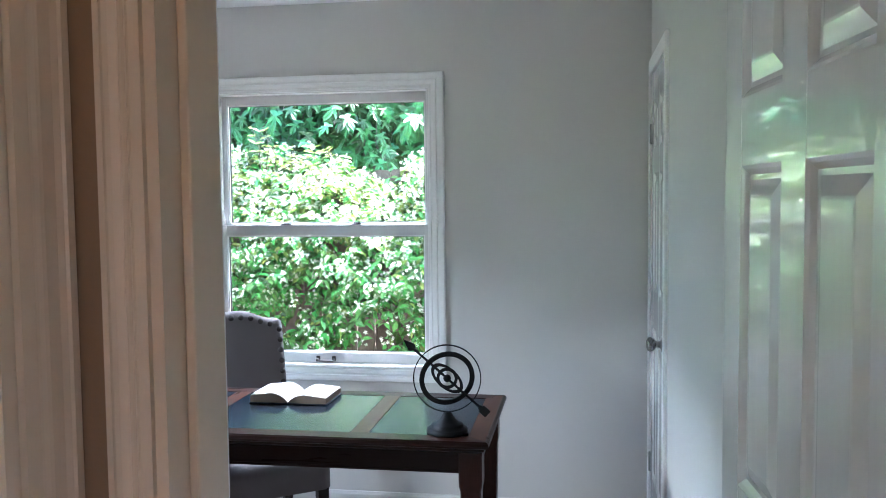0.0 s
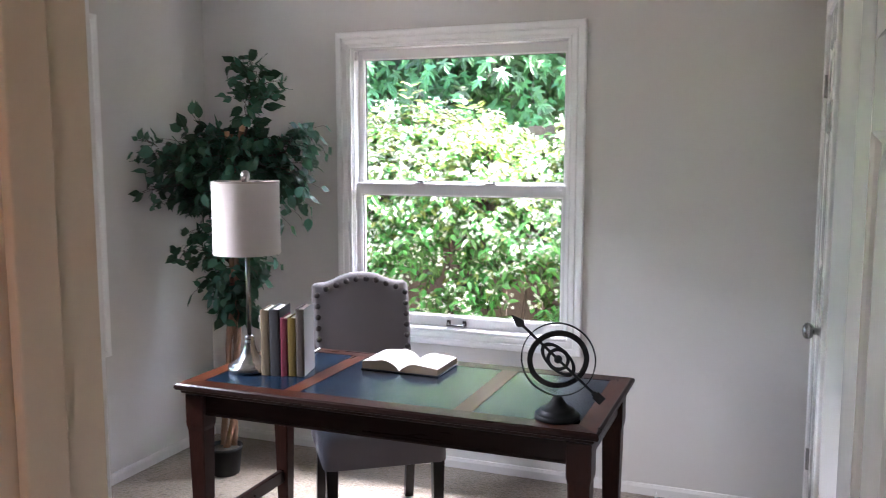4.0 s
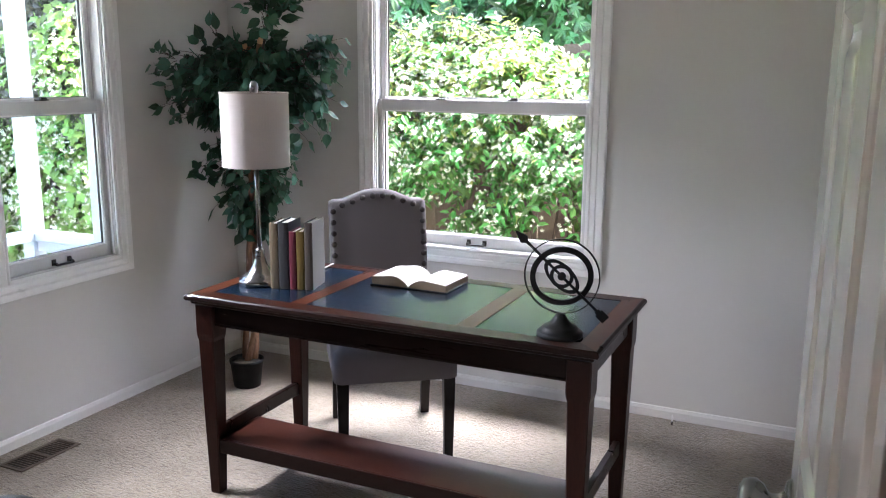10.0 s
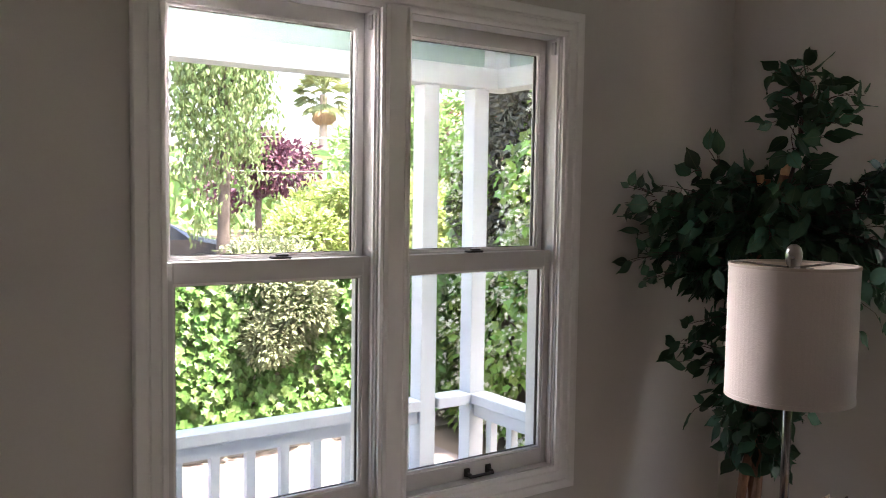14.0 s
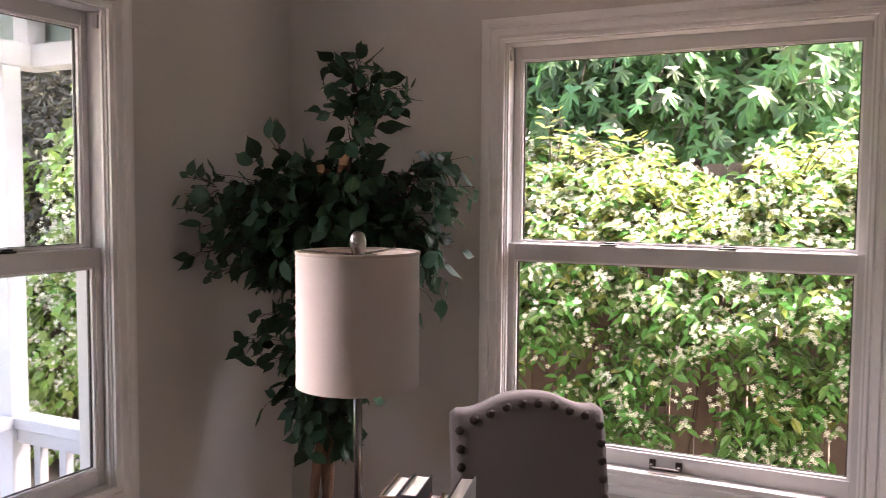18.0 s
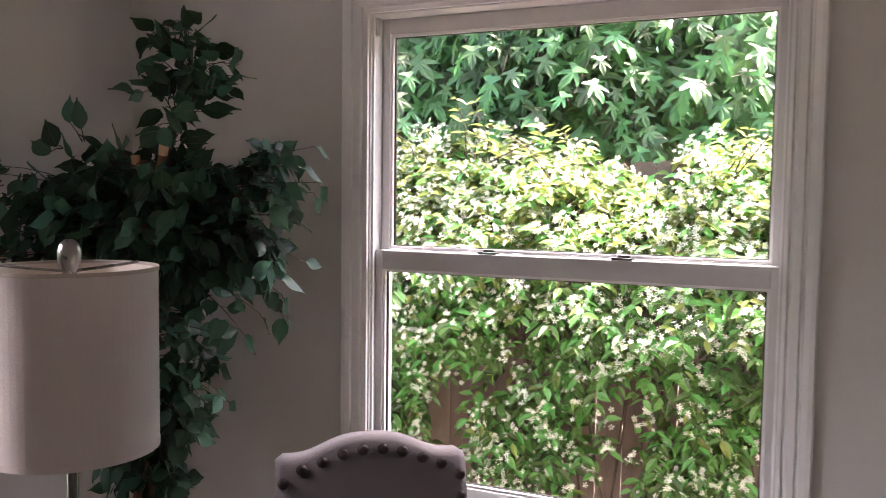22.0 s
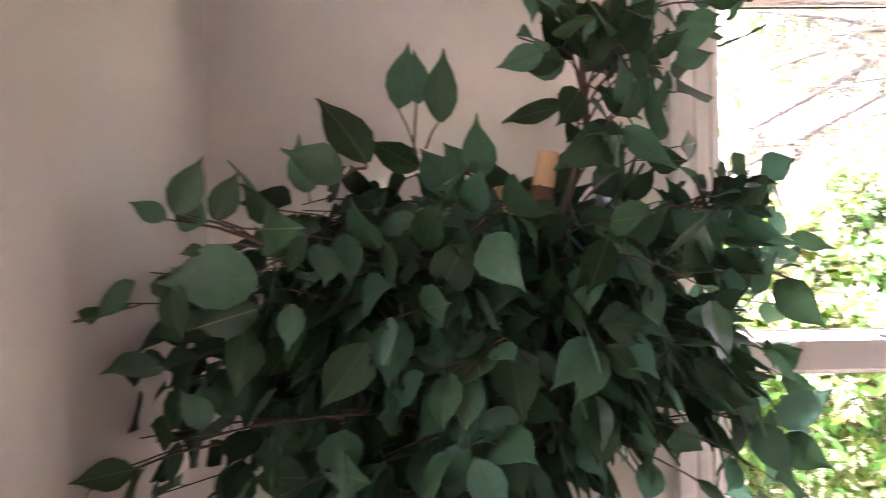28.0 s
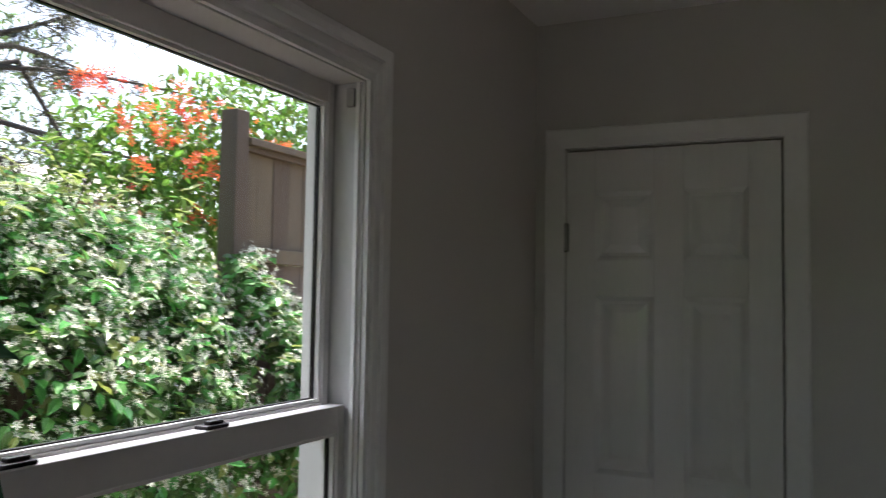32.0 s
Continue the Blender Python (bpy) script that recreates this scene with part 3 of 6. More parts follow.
# ---- windows: x runs along the wall, y out through it ----
def double_hung(window, u0, u1, z0, z1, latches):
    mid = 1.342
    d = 0.137
    for a, b in (((u0, 0.0, z0), (u0 + 0.010, d, z1)), ((u1 - 0.010, 0.0, z0), (u1, d, z1)),
                 ((u0 + 0.010, 0.0, z1 - 0.010), (u1 - 0.010, d, z1)), ((u0 + 0.010, 0.0, z0), (u1 - 0.010, d, z0 + 0.010))):
        part("jamb", box(a, b, 0.001), VINYL, window)
    for u in (u0 + 0.010, u1 - 0.016):
        part("stop_bead", box((u, 0.009, z0 + 0.010), (u + 0.006, 0.018, z1 - 0.010), 0.001), TRIM, window)
        part("balance_track", box((u + 0.0002, 0.0665, z0 + 0.012), (u + 0.0016, 0.0685, z1 - 0.012)), TRACK, window)
    a, b = u0 + 0.012, u1 - 0.012
    for side, lo, hi, y0, rail_lo, rail_hi in (("lower", z0 + 0.010, mid + 0.026, 0.030, 0.049, 0.052), ("upper", mid - 0.018, z1 - 0.010, 0.069, 0.048, 0.042)):
        y1 = y0 + 0.036
        st = 0.022
        for u in (a, b - st):
            part("sash_stile", box((u, y0, lo), (u + st, y1, hi), 0.002), VINYL, window)
        part("sash_rail", box((a + st, y0, lo), (b - st, y1, lo + rail_lo), 0.002), VINYL, window)
        part("sash_rail", box((a + st, y0, hi - rail_hi), (b - st, y1, hi), 0.002), VINYL, window)
        g0, g1, h0, h1 = a + st, b - st, lo + rail_lo, hi - rail_hi
        bead = bmesh.new()
        for p, q in (((g0, y0 + 0.006, h0), (g0 + 0.007, y0 + 0.016, h1)), ((g1 - 0.007, y0 + 0.006, h0), (g1, y0 + 0.016, h1)),
                     ((g0 + 0.007, y0 + 0.006, h0), (g1 - 0.007, y0 + 0.016, h0 + 0.007)), ((g0 + 0.007, y0 + 0.006, h1 - 0.007), (g1 - 0.007, y0 + 0.016, h1))):
            box(p, q, bm=bead)
        part("glazing_bead", bead, TRIM, window)
        pane = part("pane", box((g0 + 0.0108, y0 + 0.018, h0 + 0.0092), (g1 - 0.0108, y0 + 0.022, h1 - 0.0092)), GLASS, window)
        pane.visible_shadow = False
        part("pane_gasket", box((g0, y0 + 0.0161, h0), (g0 + 0.0105, y0 + 0.024, h1)), BRONZE, window)
        part("pane_gasket", box((g1 - 0.0105, y0 + 0.0161, h0), (g1, y0 + 0.024, h1)), BRONZE, window)
        part("pane_gasket", box((g0 + 0.0106, y0 + 0.0161, h0), (g1 - 0.0106, y0 + 0.024, h0 + 0.009)), BRONZE, window)
        part("pane_gasket", box((g0 + 0.0106, y0 + 0.0161, h1 - 0.009), (g1 - 0.0106, y0 + 0.024, h1)), BRONZE, window)
    for u in latches:
        la = box((u - 0.026, 0.034, mid + 0.026), (u + 0.026, 0.062, mid + 0.032), 0.002)
        box((u - 0.012, 0.040, mid + 0.032), (u + 0.020, 0.054, mid + 0.038), 0.002, bm=la)
        part("sash_latch", la, BRONZE, window, "small dark bronze sash latch")
    c = (u0 + u1) / 2
    lift = box((c - 0.050, 0.024, z0 + 0.018), (c - 0.030, 0.0305, z0 + 0.044), 0.002)
    box((c + 0.030, 0.024, z0 + 0.018), (c + 0.050, 0.0305, z0 + 0.044), 0.002, bm=lift)
    box((c - 0.046, 0.006, z0 + 0.020), (c - 0.036, 0.026, z0 + 0.032), 0.002, bm=lift)
    box((c + 0.036, 0.006, z0 + 0.020), (c + 0.046, 0.026, z0 + 0.032), 0.002, bm=lift)
    box((c - 0.046, 0.002, z0 + 0.018), (c + 0.046, 0.011, z0 + 0.027), 0.003, bm=lift)
    part("lift_handle", lift, BRONZE, window, "dark bronze sash lift handle")
    for u, s in ((u0 + 0.010, 1), (u1 - 0.010, -1)):
        part("balance_clip", box((min(u, u + s * 0.010), 0.020, z1 - 0.060), (max(u, u + s * 0.010), 0.038, z1 - 0.022), 0.002), TRACK, window)


win_n = thing("window_1", pose(0, N, 0), "white double-hung window with two panes onto the jasmine", "window", kind="structure")
double_hung(win_n, N0, N1, SILL, HEAD, (1.234, 1.592))
casings(win_n, N0, SILL, N1, HEAD, ("left", "right", "top", "bottom"))
win_w = thing("window_2", pose(W, 0, 0, 0, 0, 90), "pair of white double-hung windows onto the porch", "window", kind="structure")
double_hung(win_w, V0, V1, SILL, HEAD_W, (2.54,))
double_hung(win_w, V2, V3, SILL, HEAD_W, (3.165,))
casings(win_w, V0, SILL, V3, HEAD_W, ("left", "right", "top", "bottom"))
part("mullion", box((V1, 0.0, SILL), (V2, 0.137, HEAD_W)), VINYL, win_w)
mull = loft([[(V1 - 0.004 + d, -h, z) for d, h in ((0, -0.003), (0, 0.012), (0.008, 0.014), (0.014, 0.010), (0.022, 0.017), (0.071, 0.017), (0.079, 0.010), (0.085, 0.014),
                                                   (0.093, 0.012), (0.093, -0.003))] for z in (SILL - 0.004, HEAD_W + 0.004)])
part("mullion_casing", mull, TRIM, win_w)
for win, spans in ((win_n, ((N0, N1),)), (win_w, ((V0, V3),))):
    for u0, u1 in spans:
        part("outer_sill", box((u0 - 0.05, 0.125, SILL - 0.05), (u1 + 0.05, 0.20, SILL - 0.004), 0.006), PORCHWHITE, win)


# ---- doors ----
def six_panel(door, w, h=2.03, thick=0.035, drop=0.0, mid=0.0):
    """Stiles, rails and raised panels of a door that runs from x = 0 (hinges) to w; y = 0 is one face."""
    st, mu = 0.095 * w / 0.66, 0.092 * w / 0.66
    z_rails = ((0.006, 0.235), (0.915 + mid, 1.075 + mid), (1.595 - drop, 1.700 - drop), (1.905, h))
    pw = (w - 2 * st - mu) / 2
    for x0, x1 in ((0, st), (w - st, w), (st + pw, st + pw + mu)):
        part("stile", box((x0, 0, 0.006), (x1, thick, h), 0.0015), DOORWHITE, door)
    for x0 in (st, st + pw + mu):
        for lo, hi in z_rails:
            part("rail", box((x0, 0.0006, lo), (x0 + pw, thick - 0.0006, hi)), DOORWHITE, door)
        for (_, lo), (hi, _) in zip(z_rails, z_rails[1:]):
            bm = bmesh.new()
            x1 = x0 + pw
            for face, s in ((0.0, 1), (thick, -1)):
                steps = ((0.0, 0.001), (0.006, 0.004), (0.014, 0.010), (0.022, 0.0105), (0.046, 0.002), (0.050, 0.0015))
                rows = [[(x0 + i, face + s * y, lo + i), (x1 - i, face + s * y, lo + i), (x1 - i, face + s * y, hi - i), (x0 + i, face + s * y, hi - i)]
                        for i, y in steps]
                made = [[bm.verts.new(p) for p in r] for r in rows]
                for a, b in zip(made, made[1:]):
                    for k in range(4):
                        bm.faces.new((a[k], a[(k + 1) % 4], b[(k + 1) % 4], b[k]))
                bm.faces.new(made[-1])
            part("panel", bm, DOORWHITE, door)


def knob(parent, m, label):
    """Round door knob on its rosette, out along -y."""
    bm = lathe(((0.0, 0.0), (0.033, 0.0), (0.033, 0.004), (0.030, 0.007), (0.019, 0.009), (0.0135, 0.014), (0.012, 0.024), (0.0145, 0.028), (0.023, 0.033), (0.0285, 0.042),
                (0.029, 0.050), (0.0255, 0.058), (0.016, 0.063), (0.0, 0.065)), 28, m @ Matrix.Rotation(radians(90), 4, "X"))
    return part("door_knob", bm, PEWTER, parent, label, smooth=True)


def hinge(parent, x, y, z):
    bm = lathe(((0.0, -0.045), (0.006, -0.044), (0.006, 0.044), (0.0, 0.045)), 12, Matrix.Translation((x, y, z)))
    box((x - 0.010, y + 0.002, z - 0.042), (x + 0.009, y + 0.0045, z + 0.042), bm=bm)
    return part("hinge", bm, PEWTER, parent, "dull metal butt hinge")


# entry door, swung open along the east wall
entry = thing("door_1", pose(3.010, S + 0.006, 0, 0, 0, 94.8), "white six-panel door standing open against the wall", "door", kind="structure")
six_panel(entry, 0.680, drop=0.048, mid=-0.036)
knob(entry, pose(0.680 - 0.046, 0.035, 0.955, 0, 0, 180), "pewter door knob on a round rosette")
part("latch_plate", box((0.6785, 0.008, 0.91), (0.6820, 0.027, 1.00), 0.001), PEWTER, entry)
frame_e = thing("door_frame_1", None, "white painted doorway frame with moulded casing", "door frame", kind="structure")
for a, b in (((DOOR_L - 0.0, S - 0.118, 0), (DOOR_L + 0.012, S + 0.003, DOOR_H)), ((DOOR_R - 0.025, S - 0.118, 0), (DOOR_R + 0.0, S + 0.003, DOOR_H)),
             ((DOOR_L + 0.012, S - 0.118, DOOR_H - 0.010), (DOOR_R - 0.025, S + 0.003, DOOR_H))):
    part("jamb", box(a, b, 0.001), TRIM if a[2] > 1 else HALLTRIM if a[0] < 2.6 else JAMBSHADE, frame_e)
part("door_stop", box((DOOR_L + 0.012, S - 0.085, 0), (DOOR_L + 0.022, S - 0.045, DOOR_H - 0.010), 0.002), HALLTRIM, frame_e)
part("strike_plate", box((DOOR_L + 0.0115, S - 0.030, 0.90), (DOOR_L + 0.0135, S - 0.006, 0.98), 0.0005), PEWTER, frame_e)
hall_side = thing("door_frame_2", pose(0, S - 0.115, 0), "moulded casing on the hall side of the doorway", "door frame", kind="structure")
for s in ("left", "right", "top"):
    part("casing", casing_side(DOOR_L + 0.006, -0.2, DOOR_R - 0.019, DOOR_H - 0.006, s, [(d * 1.08, h) for d, h in HALLCASE]), JAMBSHADE if s == "right" else HALLTRIM, hall_side)
room_side = thing("door_frame_3", pose(0, S, 0, 0, 0, 180), "moulded casing on the room side of the doorway", "door frame", kind="structure")
for s in ("right", "top"):
    part("casing", casing_side(-E + 0.003, -0.2, -DOOR_L - 0.006, DOOR_H - 0.006, s, [(d * 0.78, h * 0.8) for d, h in CASING]), TRIM, room_side)
next_frame = thing("door_frame_4", pose(2.22, 0, 0, 0, 0, 90), "moulded casing of the next doorway in the hall", "door frame", kind="structure")
for s in ("left", "right", "top"):
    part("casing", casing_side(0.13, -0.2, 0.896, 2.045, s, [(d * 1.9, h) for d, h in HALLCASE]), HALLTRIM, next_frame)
plate("next_door_filling", (2.13, 0.13, 0.0), (2.165, 0.894, 2.04), DOORWHITE, "closed white door of the next room", "door")
# Brown plate that paints the shade of the recess between the casings.
plate("hall_recess_shade", (2.2205, S - 0.1185, 0.0), (2.2670, S - 0.1152, 2.43), HALLTONE, "narrow brown strip standing in for shade between two casings", "wall")

# closet door in the east wall: local x runs south, local y out of the room
closet = thing("door_2", pose(E - 0.004, C1 - 0.002, 0, 0, 0, -90), "closed white six-panel closet door with a knob", "door", kind="structure")
six_panel(closet, C1 - C0 - 0.006)
knob(closet, pose(C1 - C0 - 0.065, 0.0, 0.92), "pewter closet knob on a round rosette")
for z in (0.285, 1.77):
    hinge(closet, -0.002, -0.004, z)
closet_frame = thing("door_frame_5", pose(E, 0, 0, 0, 0, -90), "white painted closet door casing", "door frame", kind="structure")
FLATCASE = ((0.003, 0.0), (0.003, 0.011), (0.008, 0.013), (0.030, 0.014), (0.050, 0.016), (0.060, 0.016), (0.066, 0.011), (0.066, 0.0))
for s in ("left", "right", "top"):
    part("casing", casing_side(-C1, -0.2, -C0, C_H, s, FLATCASE), TRIM, closet_frame)

# ---- desk ----
DX0, DX1, DY0, DY1, DZ = 0.956, 2.400, 2.852, 3.502, 0.742
desk = thing("writing_desk", pose((DX0 + DX1) / 2, (DY0 + DY1) / 2, 0), "dark mahogany writing desk with inset black leather panels and low shelf", "desk")
hx, hy = (DX1 - DX0) / 2, (DY1 - DY0) / 2
ledge = [(0.030, -0.040), (0.018, -0.034), (0.016, -0.026), (0.004, -0.021), (0.0, -0.014), (0.002, -0.005), (0.010, 0.0)]
inner = 0.072
for sx, sy, lx, ly, nm in ((0, -1, hx, hy, "x"), (0, 1, hx, hy, "x"), (-1, 0, hx, hy, "y"), (1, 0, hx, hy, "y")):
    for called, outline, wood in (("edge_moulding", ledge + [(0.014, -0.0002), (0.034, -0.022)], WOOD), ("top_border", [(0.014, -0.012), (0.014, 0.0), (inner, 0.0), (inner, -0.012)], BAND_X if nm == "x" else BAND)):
        rows = []
        for end in (-1, 1):
            prof = []
            for d, z in outline:
                ux, uy = lx - d, ly - d
                prof.append(((end * ux, sy * uy, DZ + z) if nm == "x" else (sx * ux, end * uy, DZ + z)))
            rows.append(prof)
        part(called, loft(rows), wood, desk)
part("top_core", box((-hx + 0.035, -hy + 0.035, DZ - 0.040), (hx - 0.035, hy - 0.035, DZ - 0.008)), WOOD, desk)
px0, px1, py0, py1 = -hx + inner, hx - inner, -hy + inner, hy - inner
b1, b2 = -0.335, 0.262
bands = ((px0, b1, "leather_panel"), (b1, b1 + 0.062, "cross_band"), (b1 + 0.062, b2, "leather_panel"), (b2, b2 + 0.062, "cross_band"), (b2 + 0.062, px1, "leather_panel"))
for a, b, nm in bands:
    lift = 0.0 if nm == "cross_band" else -0.0012
    part(nm, box((a + 0.0012, py0 + 0.0012, DZ - 0.010), (b - 0.0012, py1 - 0.0012, DZ + lift), 0.0), BAND if nm == "cross_band" else LEATHER, desk,
         "inset black leather writing surface" if nm != "cross_band" else "")
for s in (-1, 1):
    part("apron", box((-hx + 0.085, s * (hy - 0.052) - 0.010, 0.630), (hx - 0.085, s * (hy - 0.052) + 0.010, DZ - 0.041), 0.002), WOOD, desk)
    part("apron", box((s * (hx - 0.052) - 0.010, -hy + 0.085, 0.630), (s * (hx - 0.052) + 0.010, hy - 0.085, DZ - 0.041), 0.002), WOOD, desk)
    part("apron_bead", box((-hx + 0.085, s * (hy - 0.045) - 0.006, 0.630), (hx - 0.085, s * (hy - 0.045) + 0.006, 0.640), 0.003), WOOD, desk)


def square_taper(cx, cy, rows, round_off=0.004):
    """A square leg whose half width changes with height."""
    out = []
    for z, h in rows:
        r = min(round_off, h * 0.3)
        out.append([(cx + x, cy + y, z) for x, y in ((-h + r, -h), (h - r, -h), (h, -h + r), (h, h - r), (h - r, h), (-h + r, h), (-h, h - r), (-h, -h + r))])
    return loft(out)


for sx in (-1, 1):
    for sy in (-1, 1):
        part("leg", square_taper(sx * (hx - 0.062), sy * (hy - 0.062), ((0.0, 0.0195), (0.004, 0.0215), (0.20, 0.026), (0.575, 0.0325), (0.590, 0.036), (0.603, 0.037), (DZ - 0.041, 0.037))),
             WOODY, desk)
    part("end_stretcher", box((sx * (hx - 0.062) - 0.011, -hy + 0.085, 0.195), (sx * (hx - 0.062) + 0.011, hy - 0.085, 0.246), 0.003), WOOD, desk)
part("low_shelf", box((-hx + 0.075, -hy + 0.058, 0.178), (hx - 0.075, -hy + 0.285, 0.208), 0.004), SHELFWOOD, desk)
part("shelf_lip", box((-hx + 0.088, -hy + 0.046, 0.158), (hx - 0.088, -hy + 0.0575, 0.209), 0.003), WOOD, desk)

# ---- chair ----
chair = thing("upholstered_chair", pose(1.353, 3.585, 0, 0, 0, 36), "grey linen dining chair with a nailhead-trimmed arched back and dark legs", "chair")


def cushion_rows(hw, y0, y1, levels, n=5):
    """Rounded rectangle loops at heights with insets."""
    rows = []
    for z, inset, r in levels:
        loop = []
        w, a, b = hw - inset, y0 + inset, y1 - inset
        for cx, cy, t0 in ((w - r, b - r, 0), (-w + r, b - r, 90), (-w + r, a + r, 180), (w - r, a + r, 270)):
            for k in range(n):
                t = radians(t0 + 90 * k / (n - 1))
                loop.append((cx + r * math.cos(t), cy + r * math.sin(t), z))
        rows.append(loop)
    return rows


part("seat", loft(cushion_rows(0.238, -0.262, 0.225, ((0.338, 0.006, 0.03), (0.342, 0.0, 0.034), (0.425, 0.0, 0.036), (0.452, 0.006, 0.038), (0.470, 0.024, 0.045), (0.480, 0.060, 0.05),
                                                      (0.484, 0.12, 0.05)))), LINEN, chair, smooth=True)


def arch(u, hw=0.205):
    """Height of the back's top edge across its width: flat shoulders and a camel hump."""
    f = abs(u) / hw
    if f > 0.80:
        return 0.0
    return 0.042 * (0.5 + 0.5 * math.cos(math.pi * (f / 0.80) ** 1.35))


def back_y(z, out=0.0):
    return 0.190 + (z - 0.42) * 0.235 + out


HW, ZB = 0.205, 0.40
rows_b, cols = [], 25
for k in range(cols):
    u = -HW + 2 * HW * k / (cols - 1)
    rise = arch(u)
    soft = min(1.0, (HW - abs(u)) / 0.018)
    pinch = 0.010 * (1 - max(0.0, soft)) ** 1.5
    loop = []
    for z, y in ((ZB, 0.0), (ZB + 0.1, -0.005), (0.60, -0.009), (0.76, -0.011), (0.88, -0.011), (0.925, -0.008), (0.945, -0.004), (0.955, 0.004), (0.955, 0.050), (0.940, 0.064), (0.88, 0.068),
                 (0.76, 0.068), (0.60, 0.066), (ZB, 0.062)):
        top = rise * max(0.0, min(1.0, (z - 0.60) / 0.35))
        yy = y + pinch if y < 0.03 else y - pinch
        flare = 1.0 + 0.03 * (z - ZB)
        loop.append((u * flare, back_y(z, yy), z + top - pinch * (1 if z > 0.9 else 0)))
    rows_b.append(loop)
back = part("backrest", loft(rows_b), LINEN, chair, smooth=True)
nail = lathe(((0.0128, 0.0), (0.0117, 0.0045), (0.0076, 0.0078), (0.0, 0.0092)), 10, Matrix.Rotation(radians(90), 4, "X"))
nail_mesh = bpy.data.meshes.new("nailhead")
nail.to_mesh(nail_mesh)
nail.free()
nail_mesh.materials.append(NAIL)
nail_mesh.shade_smooth()
spots = [(s * (HW - 0.016), z) for s in (-1, 1) for z in np.arange(0.50, 0.935, 0.0455)]
spots += [(u, 0.934 + arch(u) * 0.94) for u in np.linspace(-HW + 0.055, HW - 0.055, 8)]
for u, z in spots:
    base_z = z - arch(u) * 0.94 if abs(u) < HW - 0.04 else z
    piece("nailhead", nail_mesh, back, pose(u * (1 + 0.03 * (base_z - ZB)), back_y(base_z, -0.0105 if base_z < 0.9 else -0.0085), z))
for sx in (-1, 1):
    part("leg", square_taper(sx * 0.205, -0.228, ((0.0, 0.0165), (0.34, 0.0225)), 0.002), EBONY, chair)
    rear = [[(sx * 0.195 + x, 0.20 + lean + y, z) for x, y in ((-0.018, -0.018), (0.018, -0.018), (0.018, 0.018), (-0.018, 0.018))] for z, lean in ((0.0, 0.058), (0.18, 0.022), (0.40, 0.0))]
    part("leg", loft(rear), EBONY, chair)
part("seat_rail", box((-0.20, -0.22, 0.325), (0.20, 0.20, 0.3375), 0.002), EBONY, chair)

# ---- lamp ----
lamp = thing("table_lamp", pose(1.096, 3.100, DZ), "brushed steel table lamp with a white linen drum shade", "lamp")
part("base", lathe(((0.0, 0.0), (0.076, 0.0), (0.0775, 0.004), (0.0775, 0.016), (0.074, 0.021), (0.066, 0.0235), (0.0645, 0.028), (0.058, 0.033), (0.048, 0.039), (0.036, 0.051), (0.027, 0.067), (0.021, 0.084),
                    (0.0175, 0.099), (0.0185, 0.103), (0.0185, 0.106), (0.014, 0.109), (0.0155, 0.114), (0.0165, 0.120), (0.0135, 0.126), (0.0085, 0.130), (0.0, 0.130)), 40), STEEL, lamp, smooth=True)
part("stem", lathe(((0.0, 0.129), (0.0082, 0.129), (0.0082, 0.50), (0.0, 0.50)), 20), STEEL, lamp, smooth=True)
part("socket", lathe(((0.0, 0.485), (0.019, 0.487), (0.019, 0.535), (0.015, 0.55), (0.0, 0.55)), 20), BRONZE, lamp, smooth=True)
part("bulb", lathe(((0.0, 0.545), (0.013, 0.548), (0.015, 0.565), (0.029, 0.60), (0.029, 0.62), (0.018, 0.645), (0.0, 0.65)), 20), PLASTIC, lamp, smooth=True)
SR0, SR1, SZ0, SZ1 = 0.1145, 0.117, 0.424, 0.676
shade = part("shade", lathe(((SR0, SZ0), (SR1, SZ0), (SR1, SZ1), (SR0, SZ1), (SR0, SZ0)), 72, cap=False), SHADE, lamp, "white linen drum shade", smooth=False)
part("shade_trim", lathe(((SR1, SZ1 - 0.004), (SR1 + 0.0012, SZ1 - 0.004), (SR1 + 0.0012, SZ1 + 0.0015), (SR0 - 0.001, SZ1 + 0.0015), (SR0 - 0.001, SZ1 - 0.002)), 72, cap=False), SHADE_EDGE, shade, "tan edge tape")
part("shade_trim", lathe(((SR1, SZ0 - 0.002), (SR1 + 0.0008, SZ0 - 0.002), (SR1 + 0.0008, SZ0 + 0.006), (SR1, SZ0 + 0.006)), 72, cap=False), SHADE, shade)
part("shade_lining", lathe(((SR0 - 0.0008, SZ0 + 0.003), (SR0 - 0.0008, SZ1 - 0.003)), 72, cap=False), SHADE_IN, shade)
for k in range(3):
    t = radians(200 + 120 * k)
    part("spider_arm", tube([(0.008 * math.cos(t), 0.008 * math.sin(t), 0.671), (0.05 * math.cos(t), 0.05 * math.sin(t), 0.673), ((SR0 - 0.004) * math.cos(t), (SR0 - 0.004) * math.sin(t), 0.6775)], (0.0021,) * 3, 6), PEWTER, lamp)
part("harp", tube([(0.02, 0, 0.53), (0.042, 0, 0.58), (0.040, 0, 0.63), (0.012, 0, 0.668), (-0.012, 0, 0.668), (-0.040, 0, 0.63), (-0.042, 0, 0.58), (-0.02, 0, 0.53)], (0.0014,) * 8, 6), STEEL, lamp)
part("finial", lathe(((0.0, 0.655), (0.010, 0.657), (0.010, 0.664), (0.0075, 0.667), (0.0085, 0.671), (0.0135, 0.678), (0.0155, 0.688), (0.0155, 0.699), (0.0125, 0.709), (0.006, 0.7145), (0.0, 0.7155)), 28), PEWTER, lamp,
     "rounded pewter finial", smooth=True)
